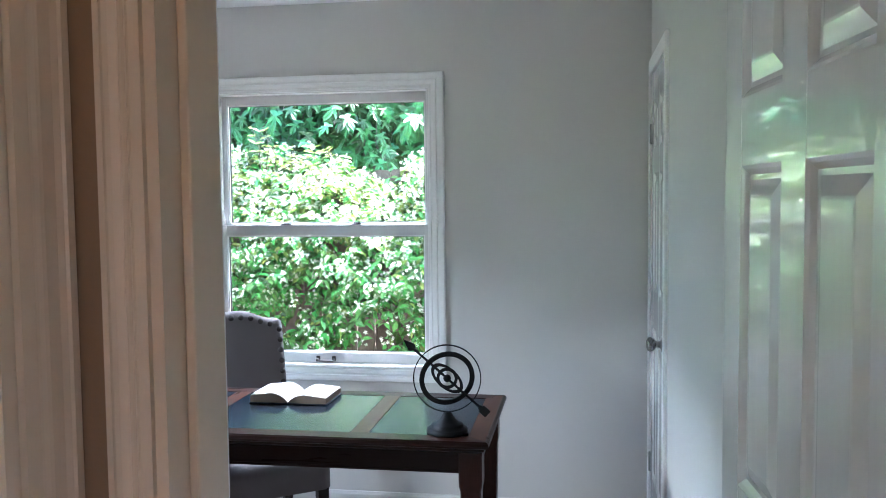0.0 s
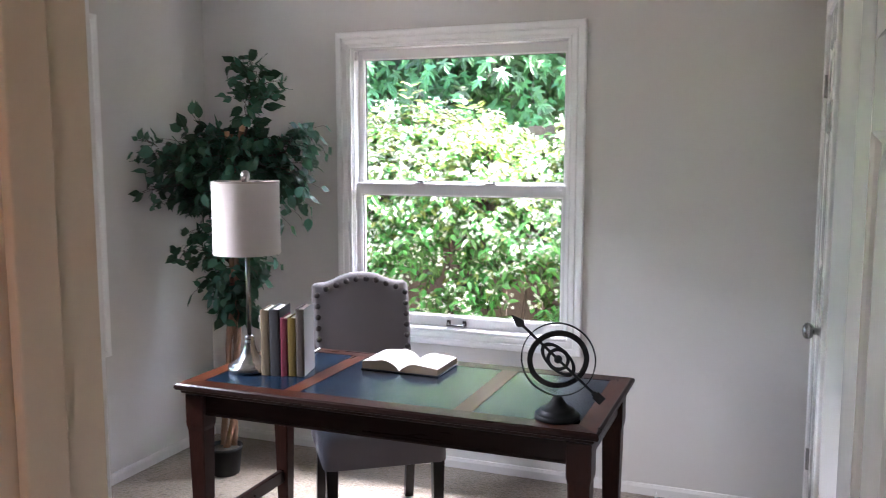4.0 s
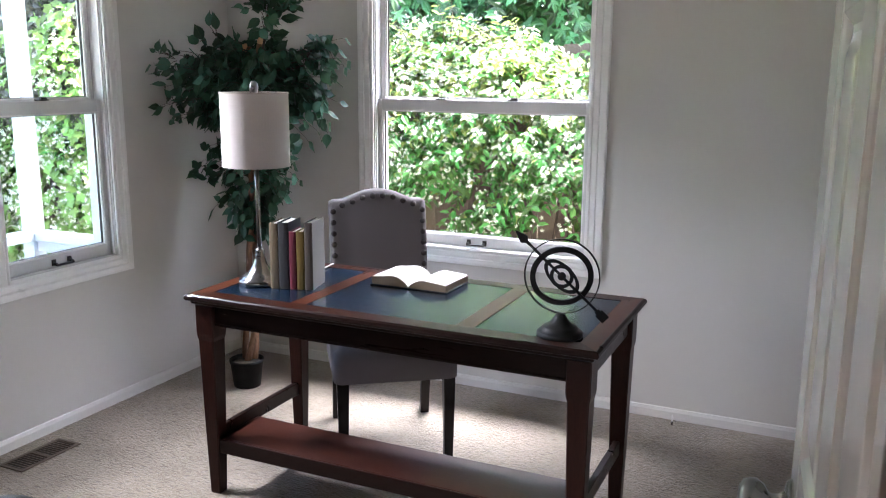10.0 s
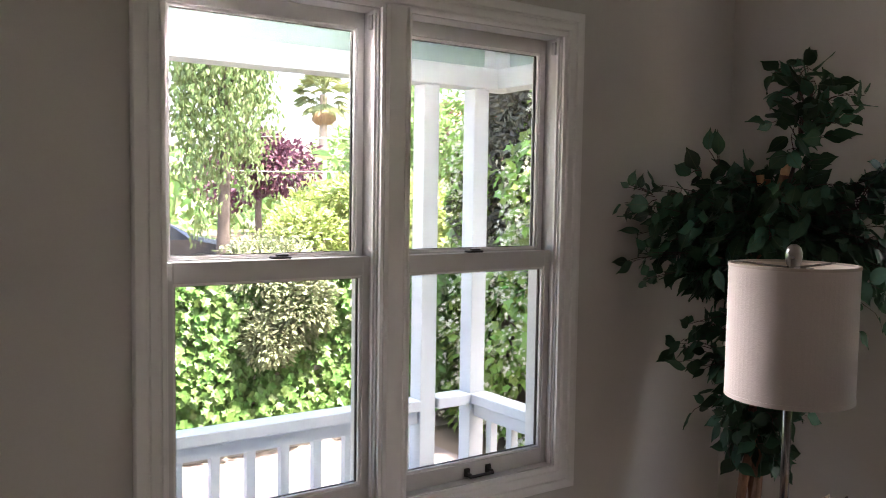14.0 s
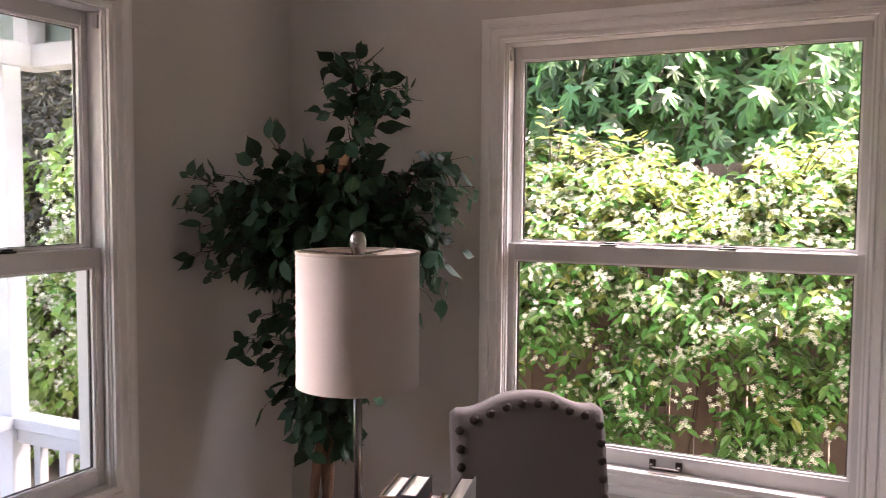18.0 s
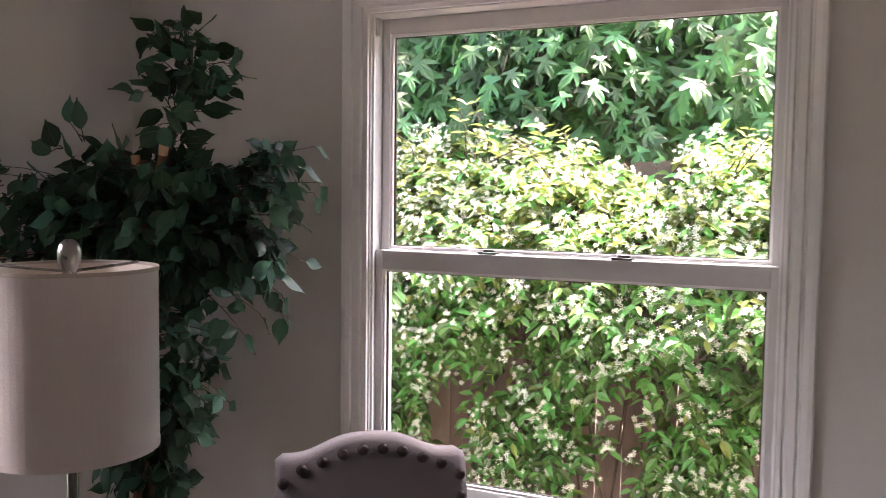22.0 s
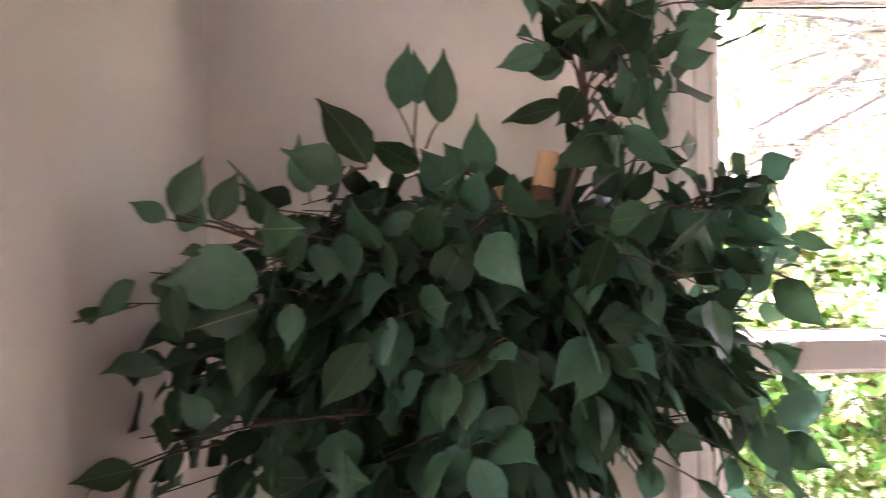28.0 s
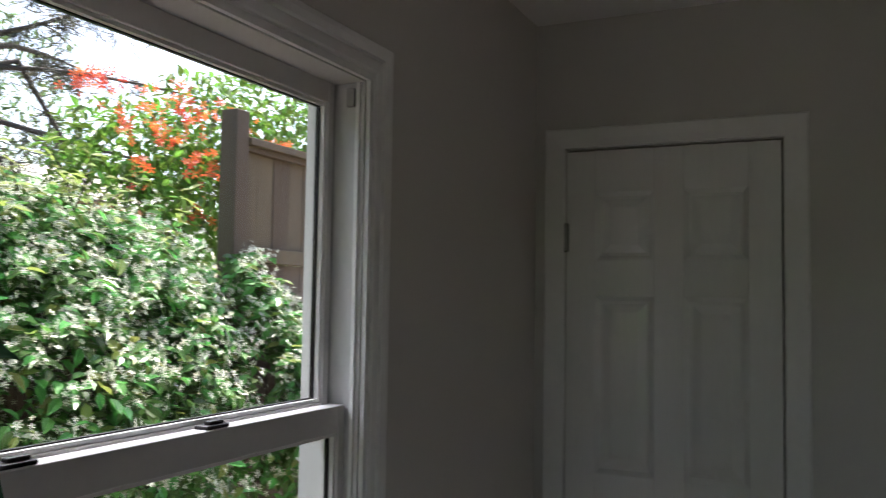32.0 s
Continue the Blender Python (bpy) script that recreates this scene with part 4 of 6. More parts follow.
part("cord", tube([(0.074, 0.02, 0.012), (0.095, 0.03, 0.055), (0.088, 0.05, 0.072), (0.075, 0.075, 0.060), (0.085, 0.11, 0.010), (0.10, 0.20, 0.006), (0.08, 0.33, 0.006), (0.07, 0.377, 0.004), (0.065, 0.386, -0.1)], (0.0028,) * 9, 8),
     PLASTIC, lamp, "pale lamp cord", smooth=True)


# ---- standing books ----
def standing_book(x, w, h, depth, cover, lean, side_material, label):
    b = thing("book", pose(1.174 + x * math.cos(radians(14)), 3.050 + x * math.sin(radians(14)), DZ, 0, lean, 14), label, "book", "books standing in a row on the desk")
    c = 0.0028
    part("spine", loft([[(w / 2 + (w / 2) * math.cos(math.pi * k / 8), 0.0045 - 0.0045 * math.sin(math.pi * k / 8) ** 0.6, z) for k in range(9)] for z in (0.0, h)]), cover, b)
    part("cover", box((0, 0.0045, 0), (c, depth, h), 0.0008), cover, b)
    part("cover", box((w - c, 0.0045, 0), (w, depth, h), 0.0008), side_material, b)
    part("page_block", box((c, 0.0050, 0.004), (w - c, depth - 0.005, h - 0.005), 0.0006), PAGE_END, b, "pale page block")
    return b


bx = 0.0
for w, h, d, mat_i, side, lab in ((0.0345, 0.232, 0.128, 0, BLACKCOVER, "tan cloth hardback standing beside the lamp"), (0.042, 0.236, 0.130, 1, COVERS[1], "thick slate grey hardback standing upright"),
                                 (0.0285, 0.205, 0.118, 2, COVERS[2], "crimson hardback, shorter than its neighbours"), (0.0315, 0.207, 0.118, 3, COVERS[3], "mustard yellow hardback, shorter than its neighbours"),
                                 (0.033, 0.238, 0.132, 4, WHITECOVER, "taupe-spined hardback with a white board")):
    w *= 0.93
    standing_book(bx, w - 0.0008, h, d, COVERS[mat_i], 0, side, lab)
    bx += w

# ---- open book ----
book = thing("open_book", pose(1.612, 3.352, DZ, 0, 0, -1), "open hardback with cream pages lying on the desk", "book")
part("cover", box((-0.152, -0.098, 0.0), (0.152, 0.098, 0.0032), 0.001), BLACKCOVER, book)
for s in (-1, 1):
    xs = np.linspace(0.0, 0.147, 15)
    tops = [0.0045 + 0.036 * (math.sin(min(1.0, x / 0.075) * math.pi / 2) ** 0.7) * (1 - 0.38 * max(0.0, (x - 0.06) / 0.09)) * (1.0 if s < 0 else 0.86) for x in xs]
    loops = []
    for y in (-0.094, 0.094):
        loops.append([(s * x, y, z) for x, z in zip(xs, tops)] + [(s * xs[-1], y, 0.0034), (0.0, y, 0.0034)])
    part("page_block", loft(loops), PAGE_EDGE, book, "tan page edges")
    sheet = bmesh.new()
    lay = [[sheet.verts.new((s * x, y, z + 0.0012 + 0.0012 * math.sin(x * 60))) for x, z in zip(xs, tops)] for y in (-0.0935, -0.04, 0.03, 0.0935)]
    for a, b in zip(lay, lay[1:]):
        for k in range(len(xs) - 1):
            sheet.faces.new((a[k], a[k + 1], b[k + 1], b[k]))
    part("page", sheet, PAPER, book, "blank-looking cream page", smooth=True)

# ---- armillary ornament ----
orn = thing("armillary_ornament", pose(2.255, 2.962, DZ, 0, 0, 6), "black iron armillary ornament with rings and an arrow", "ornament")
part("foot", lathe(((0.0, 0.0), (0.066, 0.0), (0.0675, 0.004), (0.0665, 0.013), (0.063, 0.016), (0.0525, 0.018), (0.052, 0.026), (0.048, 0.030), (0.036, 0.034), (0.026, 0.044), (0.018, 0.056), (0.012, 0.066), (0.0, 0.0675)), 32), IRON, orn, smooth=True)
RZ = 0.176
up = Matrix.Translation((0, 0, RZ))
part("outer_ring", ring(0.110, 0.0035, 0.009, 64, m=up), IRON, orn)
part("wide_ring", ring(0.0905, 0.0155, 0.006, 64, m=up @ Matrix.Rotation(radians(14), 4, "Z") @ Matrix.Rotation(radians(10), 4, "X")), IRON, orn)
tilt = Matrix.Rotation(radians(42), 4, "Y")
eye_r = ring(0.043, 0.0085, 0.006, 40)
bmesh.ops.transform(eye_r, matrix=up @ tilt @ Matrix.Diagonal((1.45, 1, 0.78, 1)), verts=eye_r.verts)
part("eye_ring", eye_r, IRON, orn)
part("inner_ring", ring(0.0345, 0.0100, 0.007, 36, m=up), IRON, orn)
hub = bmesh.new()
bmesh.ops.create_icosphere(hub, subdivisions=3, radius=0.0125, matrix=up)
part("hub", hub, IRON, orn, smooth=True)
shaft = tube([(-0.160, 0, 0), (0.150, 0, 0)], (0.0042, 0.0042), 10)
bmesh.ops.transform(shaft, matrix=up @ tilt, verts=shaft.verts)
part("arrow_shaft", shaft, IRON, orn)
head = loft([[(x, y * h, z * h) for y, z in ((-0.30, -1), (0.30, -1), (0.30, 1), (-0.30, 1))] for x, h in ((-0.188, 0.0005), (-0.155, 0.0135), (-0.148, 0.0125), (-0.140, 0.0045), (-0.130, 0.0045))])
bmesh.ops.transform(head, matrix=up @ tilt, verts=head.verts)
part("arrow_head", head, IRON, orn)
tail = box((0.146, -0.004, -0.0135), (0.176, 0.004, 0.0135), 0.002)
box((0.138, -0.0035, -0.008), (0.147, 0.0035, 0.008), 0.001, bm=tail)
bmesh.ops.transform(tail, matrix=up @ tilt, verts=tail.verts)
part("arrow_tail", tail, IRON, orn)

# ---- floor vent, cord on the carpet, black armchair ----
vent = thing("floor_vent", pose(0.197, 2.845, 0.002), "brown metal floor register set in the carpet", "vent")
# Flat black sheet that paints the darkness inside the duct.
part("duct_shade", box((-0.052, -0.128, -0.001), (0.052, 0.128, 0.0005)), DARK, vent)
for a, b in (((-0.062, -0.140, 0), (-0.048, 0.140, 0.005)), ((0.048, -0.140, 0), (0.062, 0.140, 0.005)), ((-0.048, -0.140, 0), (0.048, -0.126, 0.005)), ((-0.048, 0.126, 0), (0.048, 0.140, 0.005)), ((-0.048, -0.010, 0), (0.048, 0.004, 0.005))):
    part("vent_frame", box(a, b, 0.001), VENT, vent)
for k in range(18):
    y = -0.118 + k * 0.0142
    if abs(y + 0.003) > 0.010:
        part("slat", box((-0.048, y - 0.0035, 0.0006), (0.048, y + 0.0015, 0.0035)), VENT, vent)
cordlet = thing("cable_end", pose(2.392, 4.235, 0.0), "short loose cable end poking up from the carpet", "cable")
part("wire", tube([(0, 0.02, 0.0), (0.002, 0.005, 0.03), (0.006, -0.004, 0.045), (0.010, -0.006, 0.034), (0.008, -0.010, 0.012)], (0.0018,) * 5, 6), PLASTIC, cordlet)
part("plug", box((0.004, -0.015, 0.002), (0.012, -0.006, 0.018), 0.002), STEEL, cordlet)

arm = thing("black_armchair", pose(0.945, 1.635, 0, 0, 0, 20), "low black leather armchair with rounded arms", "armchair")
part("seat_cushion", box((-0.24, -0.27, 0.20), (0.24, 0.27, 0.38), 0.05, segments=4), HIDE, arm, smooth=True)
for s in (-1, 1):
    part("armrest", box((s * 0.325 - 0.075, -0.30, 0.06), (s * 0.325 + 0.075, 0.30, 0.455), 0.055, segments=4), HIDE, arm, smooth=True)
part("backrest", box((-0.25, -0.36, 0.06), (0.25, -0.24, 0.66), 0.055, segments=4), HIDE, arm, smooth=True)
for sx in (-0.33, 0.33):
    for sy in (-0.25, 0.25):
        part("leg", lathe(((0.018, 0.0), (0.022, 0.06), (0.0, 0.06)), 12, Matrix.Translation((sx, sy, 0))), EBONY, arm)

# ---- artificial ficus in the corner ----
PX, PY = 0.395, 3.895
ficus = thing("artificial_ficus", pose(PX, PY, 0), "artificial ficus tree with dark green leaves in a black pot", "plant")
FOOT = Matrix.Translation((0.050, -0.065, 0))
part("pot", lathe(((0.0, 0.0), (0.060, 0.0), (0.064, 0.004), (0.0770, 0.118), (0.081, 0.120), (0.081, 0.136), (0.076, 0.136), (0.073, 0.118), (0.0, 0.114)), 36, FOOT), POT, ficus, smooth=True)
part("moss", lathe(((0.0735, 0.112), (0.06, 0.124), (0.03, 0.128), (0.0, 0.129)), 20, FOOT), SOIL, ficus)


def trunk_at(z):
    """The trunk's axis: it leans and sways a little on its way up."""
    f = z / 1.62
    low = max(0.0, 1 - z / 0.95) ** 2
    return Vector((0.140 * f + 0.018 * math.sin(5 * f) + 0.042 * low, -0.010 * f + 0.02 * math.sin(4 * f + 1) - 0.075 * low, z))


for k in range(3):
    pts, rad = [], []
    for j in range(19):
        z = 0.12 + (1.60 - 0.14 * k - 0.12) * j / 18
        t = 2.2 * math.pi * z / 1.1 + 2 * math.pi * k / 3
        sway = 0.020 + 0.010 * math.sin(3 * z + k)
        pts.append(trunk_at(z) + Vector((math.cos(t) * sway, math.sin(t) * sway, 0)))
        rad.append(0.0165 - 0.006 * j / 18 + 0.0022 * math.sin(j * 2.1 + k))
    part("trunk", tube(pts, rad, 9), BARK, ficus, smooth=True)
for place, r, tilt_x in (((0.153, -0.001, 1.655), 0.0135, 0.14), ((0.093, -0.043, 1.612), 0.0115, -0.12)):
    top = Vector(place)
    root = trunk_at(1.40)
    low_end = top - Vector((tilt_x * 0.05, 0, 0.042))
    part("branch", tube([root, (root + low_end) / 2, low_end], (r * 1.1, r * 1.05, r), 10), BARK, ficus, smooth=True)
    part("cut_stub", tube([low_end, top], (r * 1.01, r * 0.97), 12), CUT, ficus, "sawn pale branch stub")

FL = []  # ficus leaves: place, aim, upper side, size
prng = random.Random(11)


def spray(start, tip, n, size, sag=0.02, hang=0.25):
    """A bent twig with alternating stalked leaves."""
    a, b = Vector(start), Vector(tip)
    mid = (a + b) / 2 + Vector((prng.uniform(-0.05, 0.05), prng.uniform(-0.04, 0.04), 0.02 + prng.uniform(0, 0.06)))
    line = []
    for j in range(7):
        f = j / 6
        line.append((1 - f) ** 2 * a + 2 * f * (1 - f) * mid + f * f * b - Vector((0, 0, sag * f * f)))
    twigs = tube(line, [0.0019 - 0.0011 * j / 6 for j in range(7)], 5)
    for i in range(n):
        f = 0.22 + 0.78 * (i + 0.5 * prng.random()) / max(n - 1, 1)
        f = min(f, 1.0)
        k = min(int(f * 6), 5)
        p = line[k].lerp(line[k + 1], f * 6 - k)
        along = (line[k + 1] - line[k]).normalized()
        side = along.cross(Vector((0, 0, 1))).normalized() * (1 if i % 2 else -1)
        aim = along * prng.uniform(0.0, 0.7) + side * prng.uniform(0.2, 0.9) + Vector((0, 0, prng.uniform(-1.0, hang + 0.35) if p.z < 1.58 else prng.uniform(-0.8, 0.7)))
        aim.normalize()
        stem = p + aim * 0.016
        if i % 2 == 0:
            tube([p, stem], (0.0011, 0.0009), 3, bm=twigs)
        out = Vector((p.x - trunk_at(1.4).x, p.y - trunk_at(1.4).y, 0.0))
        out = out.normalized() if out.length > 0.02 else Vector((0, -1, 0))
        face = out * prng.uniform(0.3, 1.1) + Vector((prng.gauss(0.1, 0.55), prng.gauss(-0.4, 0.55), prng.uniform(-0.1, 0.9)))
        FL.append((stem, aim, face, size * prng.uniform(0.72, 1.18)))
    part("twig", twigs, TWIG, ficus)


def local(x, y, z):
    return Vector((x - PX, y - PY, z))


CLEAR = []
# single leaves that stand clear of the mass: foot of the stalk (x, z), base of the leaf, its tip (x, z)
for fx, fz, bx_, by_, bz_, tx, tz in (
        (0.39, 1.642, 0.37, 3.76, 1.689, 0.383, 1.754),
        (0.386, 1.643, 0.39, 3.77, 1.695, 0.391, 1.749),
        (0.399, 1.647, 0.413, 3.755, 1.673, 0.415, 1.746),
        (0.336, 1.627, 0.338, 3.75, 1.631, 0.296, 1.703),
        (0.336, 1.627, 0.313, 3.75, 1.616, 0.253, 1.649),
        (0.249, 1.549, 0.173, 3.64, 1.578, 0.201, 1.627),
        (0.249, 1.549, 0.165, 3.64, 1.572, 0.136, 1.589),
        (0.244, 1.549, 0.207, 3.645, 1.572, 0.232, 1.616),
        (0.256, 1.544, 0.197, 3.64, 1.546, 0.179, 1.542),
        (0.264, 1.535, 0.245, 3.64, 1.518, 0.154, 1.52),
        (0.254, 1.496, 0.243, 3.65, 1.49, 0.18, 1.472),
        (0.262, 1.485, 0.274, 3.65, 1.493, 0.272, 1.452),
        (0.19, 1.352, 0.113, 3.7, 1.334, 0.056, 1.324)):
    f_, b_, t_ = local(fx, by_ + 0.02, fz), local(bx_, by_, bz_), local(tx, by_ - 0.01, tz)
    part("twig", tube([f_, f_.lerp(b_, 0.5) + Vector((0, 0, 0.004)), b_], (0.0016, 0.0013, 0.001), 4), TWIG, ficus)
    CLEAR.append((b_, (t_ - b_).normalized(), Vector((0.35, -0.85, 0.25)), (t_ - b_).length))

# the leader and the sprays that stand out from the mass
LEAD = [local(0.545, 3.88, 1.52), local(0.592, 3.88, 1.68), local(0.590, 3.91, 1.81), local(0.520, 3.96, 1.90)]
part("leader", tube(LEAD, (0.006, 0.005, 0.004, 0.003), 6), TWIG, ficus)


def lead_at(z):
    f = min(max((z - 1.52) / 0.39, 0.0), 1.0) * 3
    k = min(int(f), 2)
    return LEAD[k].lerp(LEAD[k + 1], f - k)


for tip in ((0.452, 4.01, 1.955), (0.512, 3.98, 1.965), (0.562, 3.96, 1.93), (0.518, 3.966, 1.877), (0.525, 3.874, 1.856), (0.608, 3.883, 1.845), (0.582, 3.916, 1.771), (0.535, 3.825, 1.76), (0.622, 3.836, 1.771), (0.685, 3.865, 1.72), (0.472, 3.92, 1.92), (0.578, 3.926, 1.877), (0.635, 3.908, 1.792), (0.585, 3.855, 1.73), (0.605, 3.805, 1.68), (0.675, 3.815, 1.65)):
    spray(lead_at(tip[2] - 0.10), local(*tip), 5, 0.070, 0.0)
# the arm that reaches towards the window
for tip in ((0.67, 3.92, 1.865), (0.755, 3.895, 1.8), (0.775, 3.89, 1.825), (0.745, 3.9, 1.775), (0.69, 3.9, 1.755), (0.73, 3.91, 1.84)):
    spray(lead_at(tip[2] - 0.10), local(*tip), 6, 0.062, 0.0)
# sprays towards the near corner
for z0, x, y, z in ((1.45, 0.215, 3.635, 1.585), (1.42, 0.15, 3.64, 1.545), (1.45, 0.26, 3.66, 1.6), (1.4, 0.2, 3.72, 1.5), (1.36, 0.14, 3.78, 1.4), (1.3, 0.2, 3.68, 1.3), (1.32, 0.085, 3.725, 1.345), (1.4, 0.075, 3.755, 1.51), (1.4, 0.12, 3.8, 1.44), (1.28, 0.1, 3.84, 1.29), (1.33, 0.16, 3.7, 1.38), (1.46, 0.3, 3.76, 1.58), (1.44, 0.22, 3.74, 1.54), (1.42, 0.18, 3.8, 1.49), (1.4, 0.12, 3.74, 1.44), (1.34, 0.1, 3.76, 1.37)):
    spray(trunk_at(z0), local(x, y, z), 10, 0.065)
# sprays towards the window
for z0, x, y, z in ((1.48, 0.885, 4.04, 1.66), (1.46, 0.915, 4.015, 1.57), (1.47, 0.87, 4.0, 1.61), (1.45, 0.88, 4.05, 1.545), (1.48, 0.72, 4.02, 1.62), (1.4, 0.86, 3.98, 1.48), (1.42, 0.83, 3.97, 1.57), (1.34, 0.85, 3.9, 1.32), (1.36, 0.84, 3.88, 1.26), (1.34, 0.8, 3.86, 1.22), (1.5, 0.74, 3.86, 1.6), (1.5, 0.82, 3.95, 1.585), (1.4, 0.86, 3.94, 1.3), (1.42, 0.88, 3.99, 1.38), (1.44, 0.83, 3.93, 1.42)):
    spray(trunk_at(z0), local(x, y, z), 7, 0.068)
# sparse low twigs
for z0, x, y, z in ((1.0, 0.1, 3.99, 1.055), (1.0, 0.13, 3.95, 1.0), (1.02, 0.16, 3.9, 1.06), (1.05, 0.7, 3.93, 1.03), (1.0, 0.66, 3.85, 0.95), (0.94, 0.28, 3.85, 0.88), (0.92, 0.56, 3.9, 0.83), (1.0, 0.22, 3.86, 1.1), (1.02, 0.2, 3.95, 1.15), (1.0, 0.3, 3.8, 1.02)):
    spray(trunk_at(z0), local(x, y, z), 7, 0.064)
# bushy ends on the branch towards the window
SIDE, LOW = local(0.73, 3.96, 1.52), local(0.76, 3.95, 1.42)
part("branch", tube([trunk_at(1.42), (trunk_at(1.42) + SIDE) / 2 + Vector((0, 0, 0.02)), SIDE], (0.006, 0.005, 0.004), 6), TWIG, ficus)
part("branch", tube([trunk_at(1.36), (trunk_at(1.36) + LOW) / 2 + Vector((0, 0, 0.02)), LOW], (0.006, 0.005, 0.004), 6), TWIG, ficus)
for _ in range(8):
    side_y = prng.uniform(3.95, 4.06)
    spray(SIDE, local(min(prng.uniform(0.78, 0.91), 0.516 + 0.60 * (side_y - 3.434)), side_y, prng.uniform(1.50, 1.66)), 7, 0.066, hang=0.3)
for _ in range(4):
    spray(LOW, local(prng.uniform(0.78, 0.85), prng.uniform(3.93, 4.0), prng.uniform(1.22, 1.42)), 7, 0.064, hang=-0.1)
# the dense middle
for _ in range(250):
    t, h = prng.uniform(0, 2 * math.pi), prng.uniform(-1, 1)
    reach = prng.uniform(0.30, 1.0)
    x, y, z = 0.455 + 0.39 * reach * math.cos(t), 3.925 + 0.22 * reach * math.sin(t), 1.455 + 0.185 * h * math.sqrt(max(0.05, 1.06 - reach * reach * 0.85))
    if abs(x - 0.53) < 0.045 and y < 3.88 and z > 1.3:
        continue
    if x < 0.08 or y > 4.24 or y < 3.71 + max(0.0, x - 0.5) * 0.6:
        continue
    spray(trunk_at(min(max(z + prng.uniform(-0.14, 0.02), 0.9), 1.56)), local(x, y, z), 8, 0.074, hang=-0.1)
# the bushy shoulder about the cut stubs
for _ in range(24):
    x, y = prng.uniform(0.26, 0.72), prng.uniform(3.76, 4.02)
    if abs(x - 0.53) < 0.06 and y < 3.92:
        continue
    z = 1.60 + 0.05 * prng.random() - 0.10 * abs(x - 0.48) / 0.24
    spray(trunk_at(1.50), local(x, y, z), 6, 0.072, hang=0.3)
# the thinner skirt below
for _ in range(64):
    t = prng.uniform(0, 2 * math.pi)
    z = prng.uniform(0.76, 1.24)
    r = 0.07 + 0.15 * (z - 0.76) / 0.48
    c = trunk_at(z)
    spray(c, c + Vector((r * math.cos(t), r * math.sin(t), prng.uniform(-0.05, 0.05))), 7, 0.066)

def fine_leaf(wide, curl, wave):
    """A leaf of length 1 along y with a folded, wavy blade and a drip tip."""
    rows = ((0.0, 0.03), (0.12, 0.17), (0.30, 0.265), (0.50, 0.26), (0.70, 0.165), (0.86, 0.055), (1.0, 0.006))
    v, f = [], []
    for j, (y, w) in enumerate(rows):
        for k in range(5):
            c = (k - 2) / 2
            x = c * w * wide
            v.append((x, y - 0.02 * abs(c), 0.22 * abs(x) - curl * y * y + wave * c * abs(c) * math.sin(6.3 * y + 2 * c)))
    for j in range(len(rows) - 1):
        for k in range(4):
            a_ = 5 * j + k
            f.append((a_, a_ + 1, a_ + 6, a_ + 5))
    return v, f


FINE = fine_leaf(1.1, 0.14, 0.05)
leaf_meshes = []
for wide, curl, wave in ((1.04, 0.05, 0.04), (1.15, 0.18, 0.06), (1.0, -0.08, 0.05), (1.1, 0.30, 0.045), (1.22, 0.12, -0.07)):
    v, f = fine_leaf(wide, curl, wave)
    blades = len(f)
    for j in range(6):
        i = len(v)
        for q in (v[5 * j + 2], v[5 * j + 7]):
            for side in (-0.009, 0.009):
                v.append((side, q[1], q[2] + 0.006))
        f.append((i, i + 1, i + 3, i + 2))
    me = bpy.data.meshes.new("leaf")
    me.from_pydata(v, [], f)
    me.materials.append(FICUS)
    me.materials.append(RIB)
    for k, poly in enumerate(me.polygons):
        poly.material_index = 0 if k < blades else 1
    me.shade_smooth()
    leaf_meshes.append(me)
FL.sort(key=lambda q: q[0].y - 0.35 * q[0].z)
FL = CLEAR + FL
for i, (p, aim, face, size) in enumerate(FL[:300]):
    y = aim
    x = y.cross(face).normalized()
    z = x.cross(y)
    m = Matrix((x, y, z)).transposed().to_4x4()
    m.translation = p
    piece("leaf", leaf_meshes[i % 5], ficus, m @ Matrix.Scale(size, 4))
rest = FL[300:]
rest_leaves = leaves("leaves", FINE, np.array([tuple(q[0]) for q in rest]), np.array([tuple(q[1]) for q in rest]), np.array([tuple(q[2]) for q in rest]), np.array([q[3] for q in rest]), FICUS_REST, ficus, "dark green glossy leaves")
rest_leaves.data.shade_smooth()

# ---- outdoors ----
GZ = -0.60
plate("ground", (-250, -250, GZ - 0.4), (250, 250, GZ), EARTH, "bare garden soil", "ground")
plate("pavement", (-12.0, -8.0, GZ - 0.02), (-1.55, 5.6, GZ + 0.03), PAVING, "pale concrete driveway beside the porch", "pavement")

# porch along the west side
porch = thing("porch", pose(-0.8, 1.4, GZ), "white painted porch with railing, posts and blue-green ceiling", "porch")
PL = Vector((0.8, -1.4, -GZ))


def pbox(a, b, bevel=0.0):
    return box(Vector(a) + PL, Vector(b) + PL, bevel)


part("deck", pbox((-1.50, -4.6, -0.34), (-0.14, 4.26, -0.26)), PORCHFLOOR, porch)
part("deck_skirt", pbox((-1.48, -4.6, GZ), (-1.45, 4.25, -0.34)), PORCHWHITE, porch)
part("deck_skirt", pbox((-1.45, 4.21, GZ), (-0.14, 4.24, -0.34)), PORCHWHITE, porch)
part("porch_ceiling", pbox((-1.48, -4.6, 2.330), (-0.14, 4.42, 2.355)), PORCHBLUE, porch, "blue-green porch ceiling")
part("beam", pbox((-1.37, -4.6, 2.050), (-1.24, 4.335, 2.150), 0.004), PORCHWHITE, porch)
part("beam", pbox((-1.238, 4.210, 2.052), (-0.14, 4.333, 2.148), 0.004), PORCHWHITE, porch)
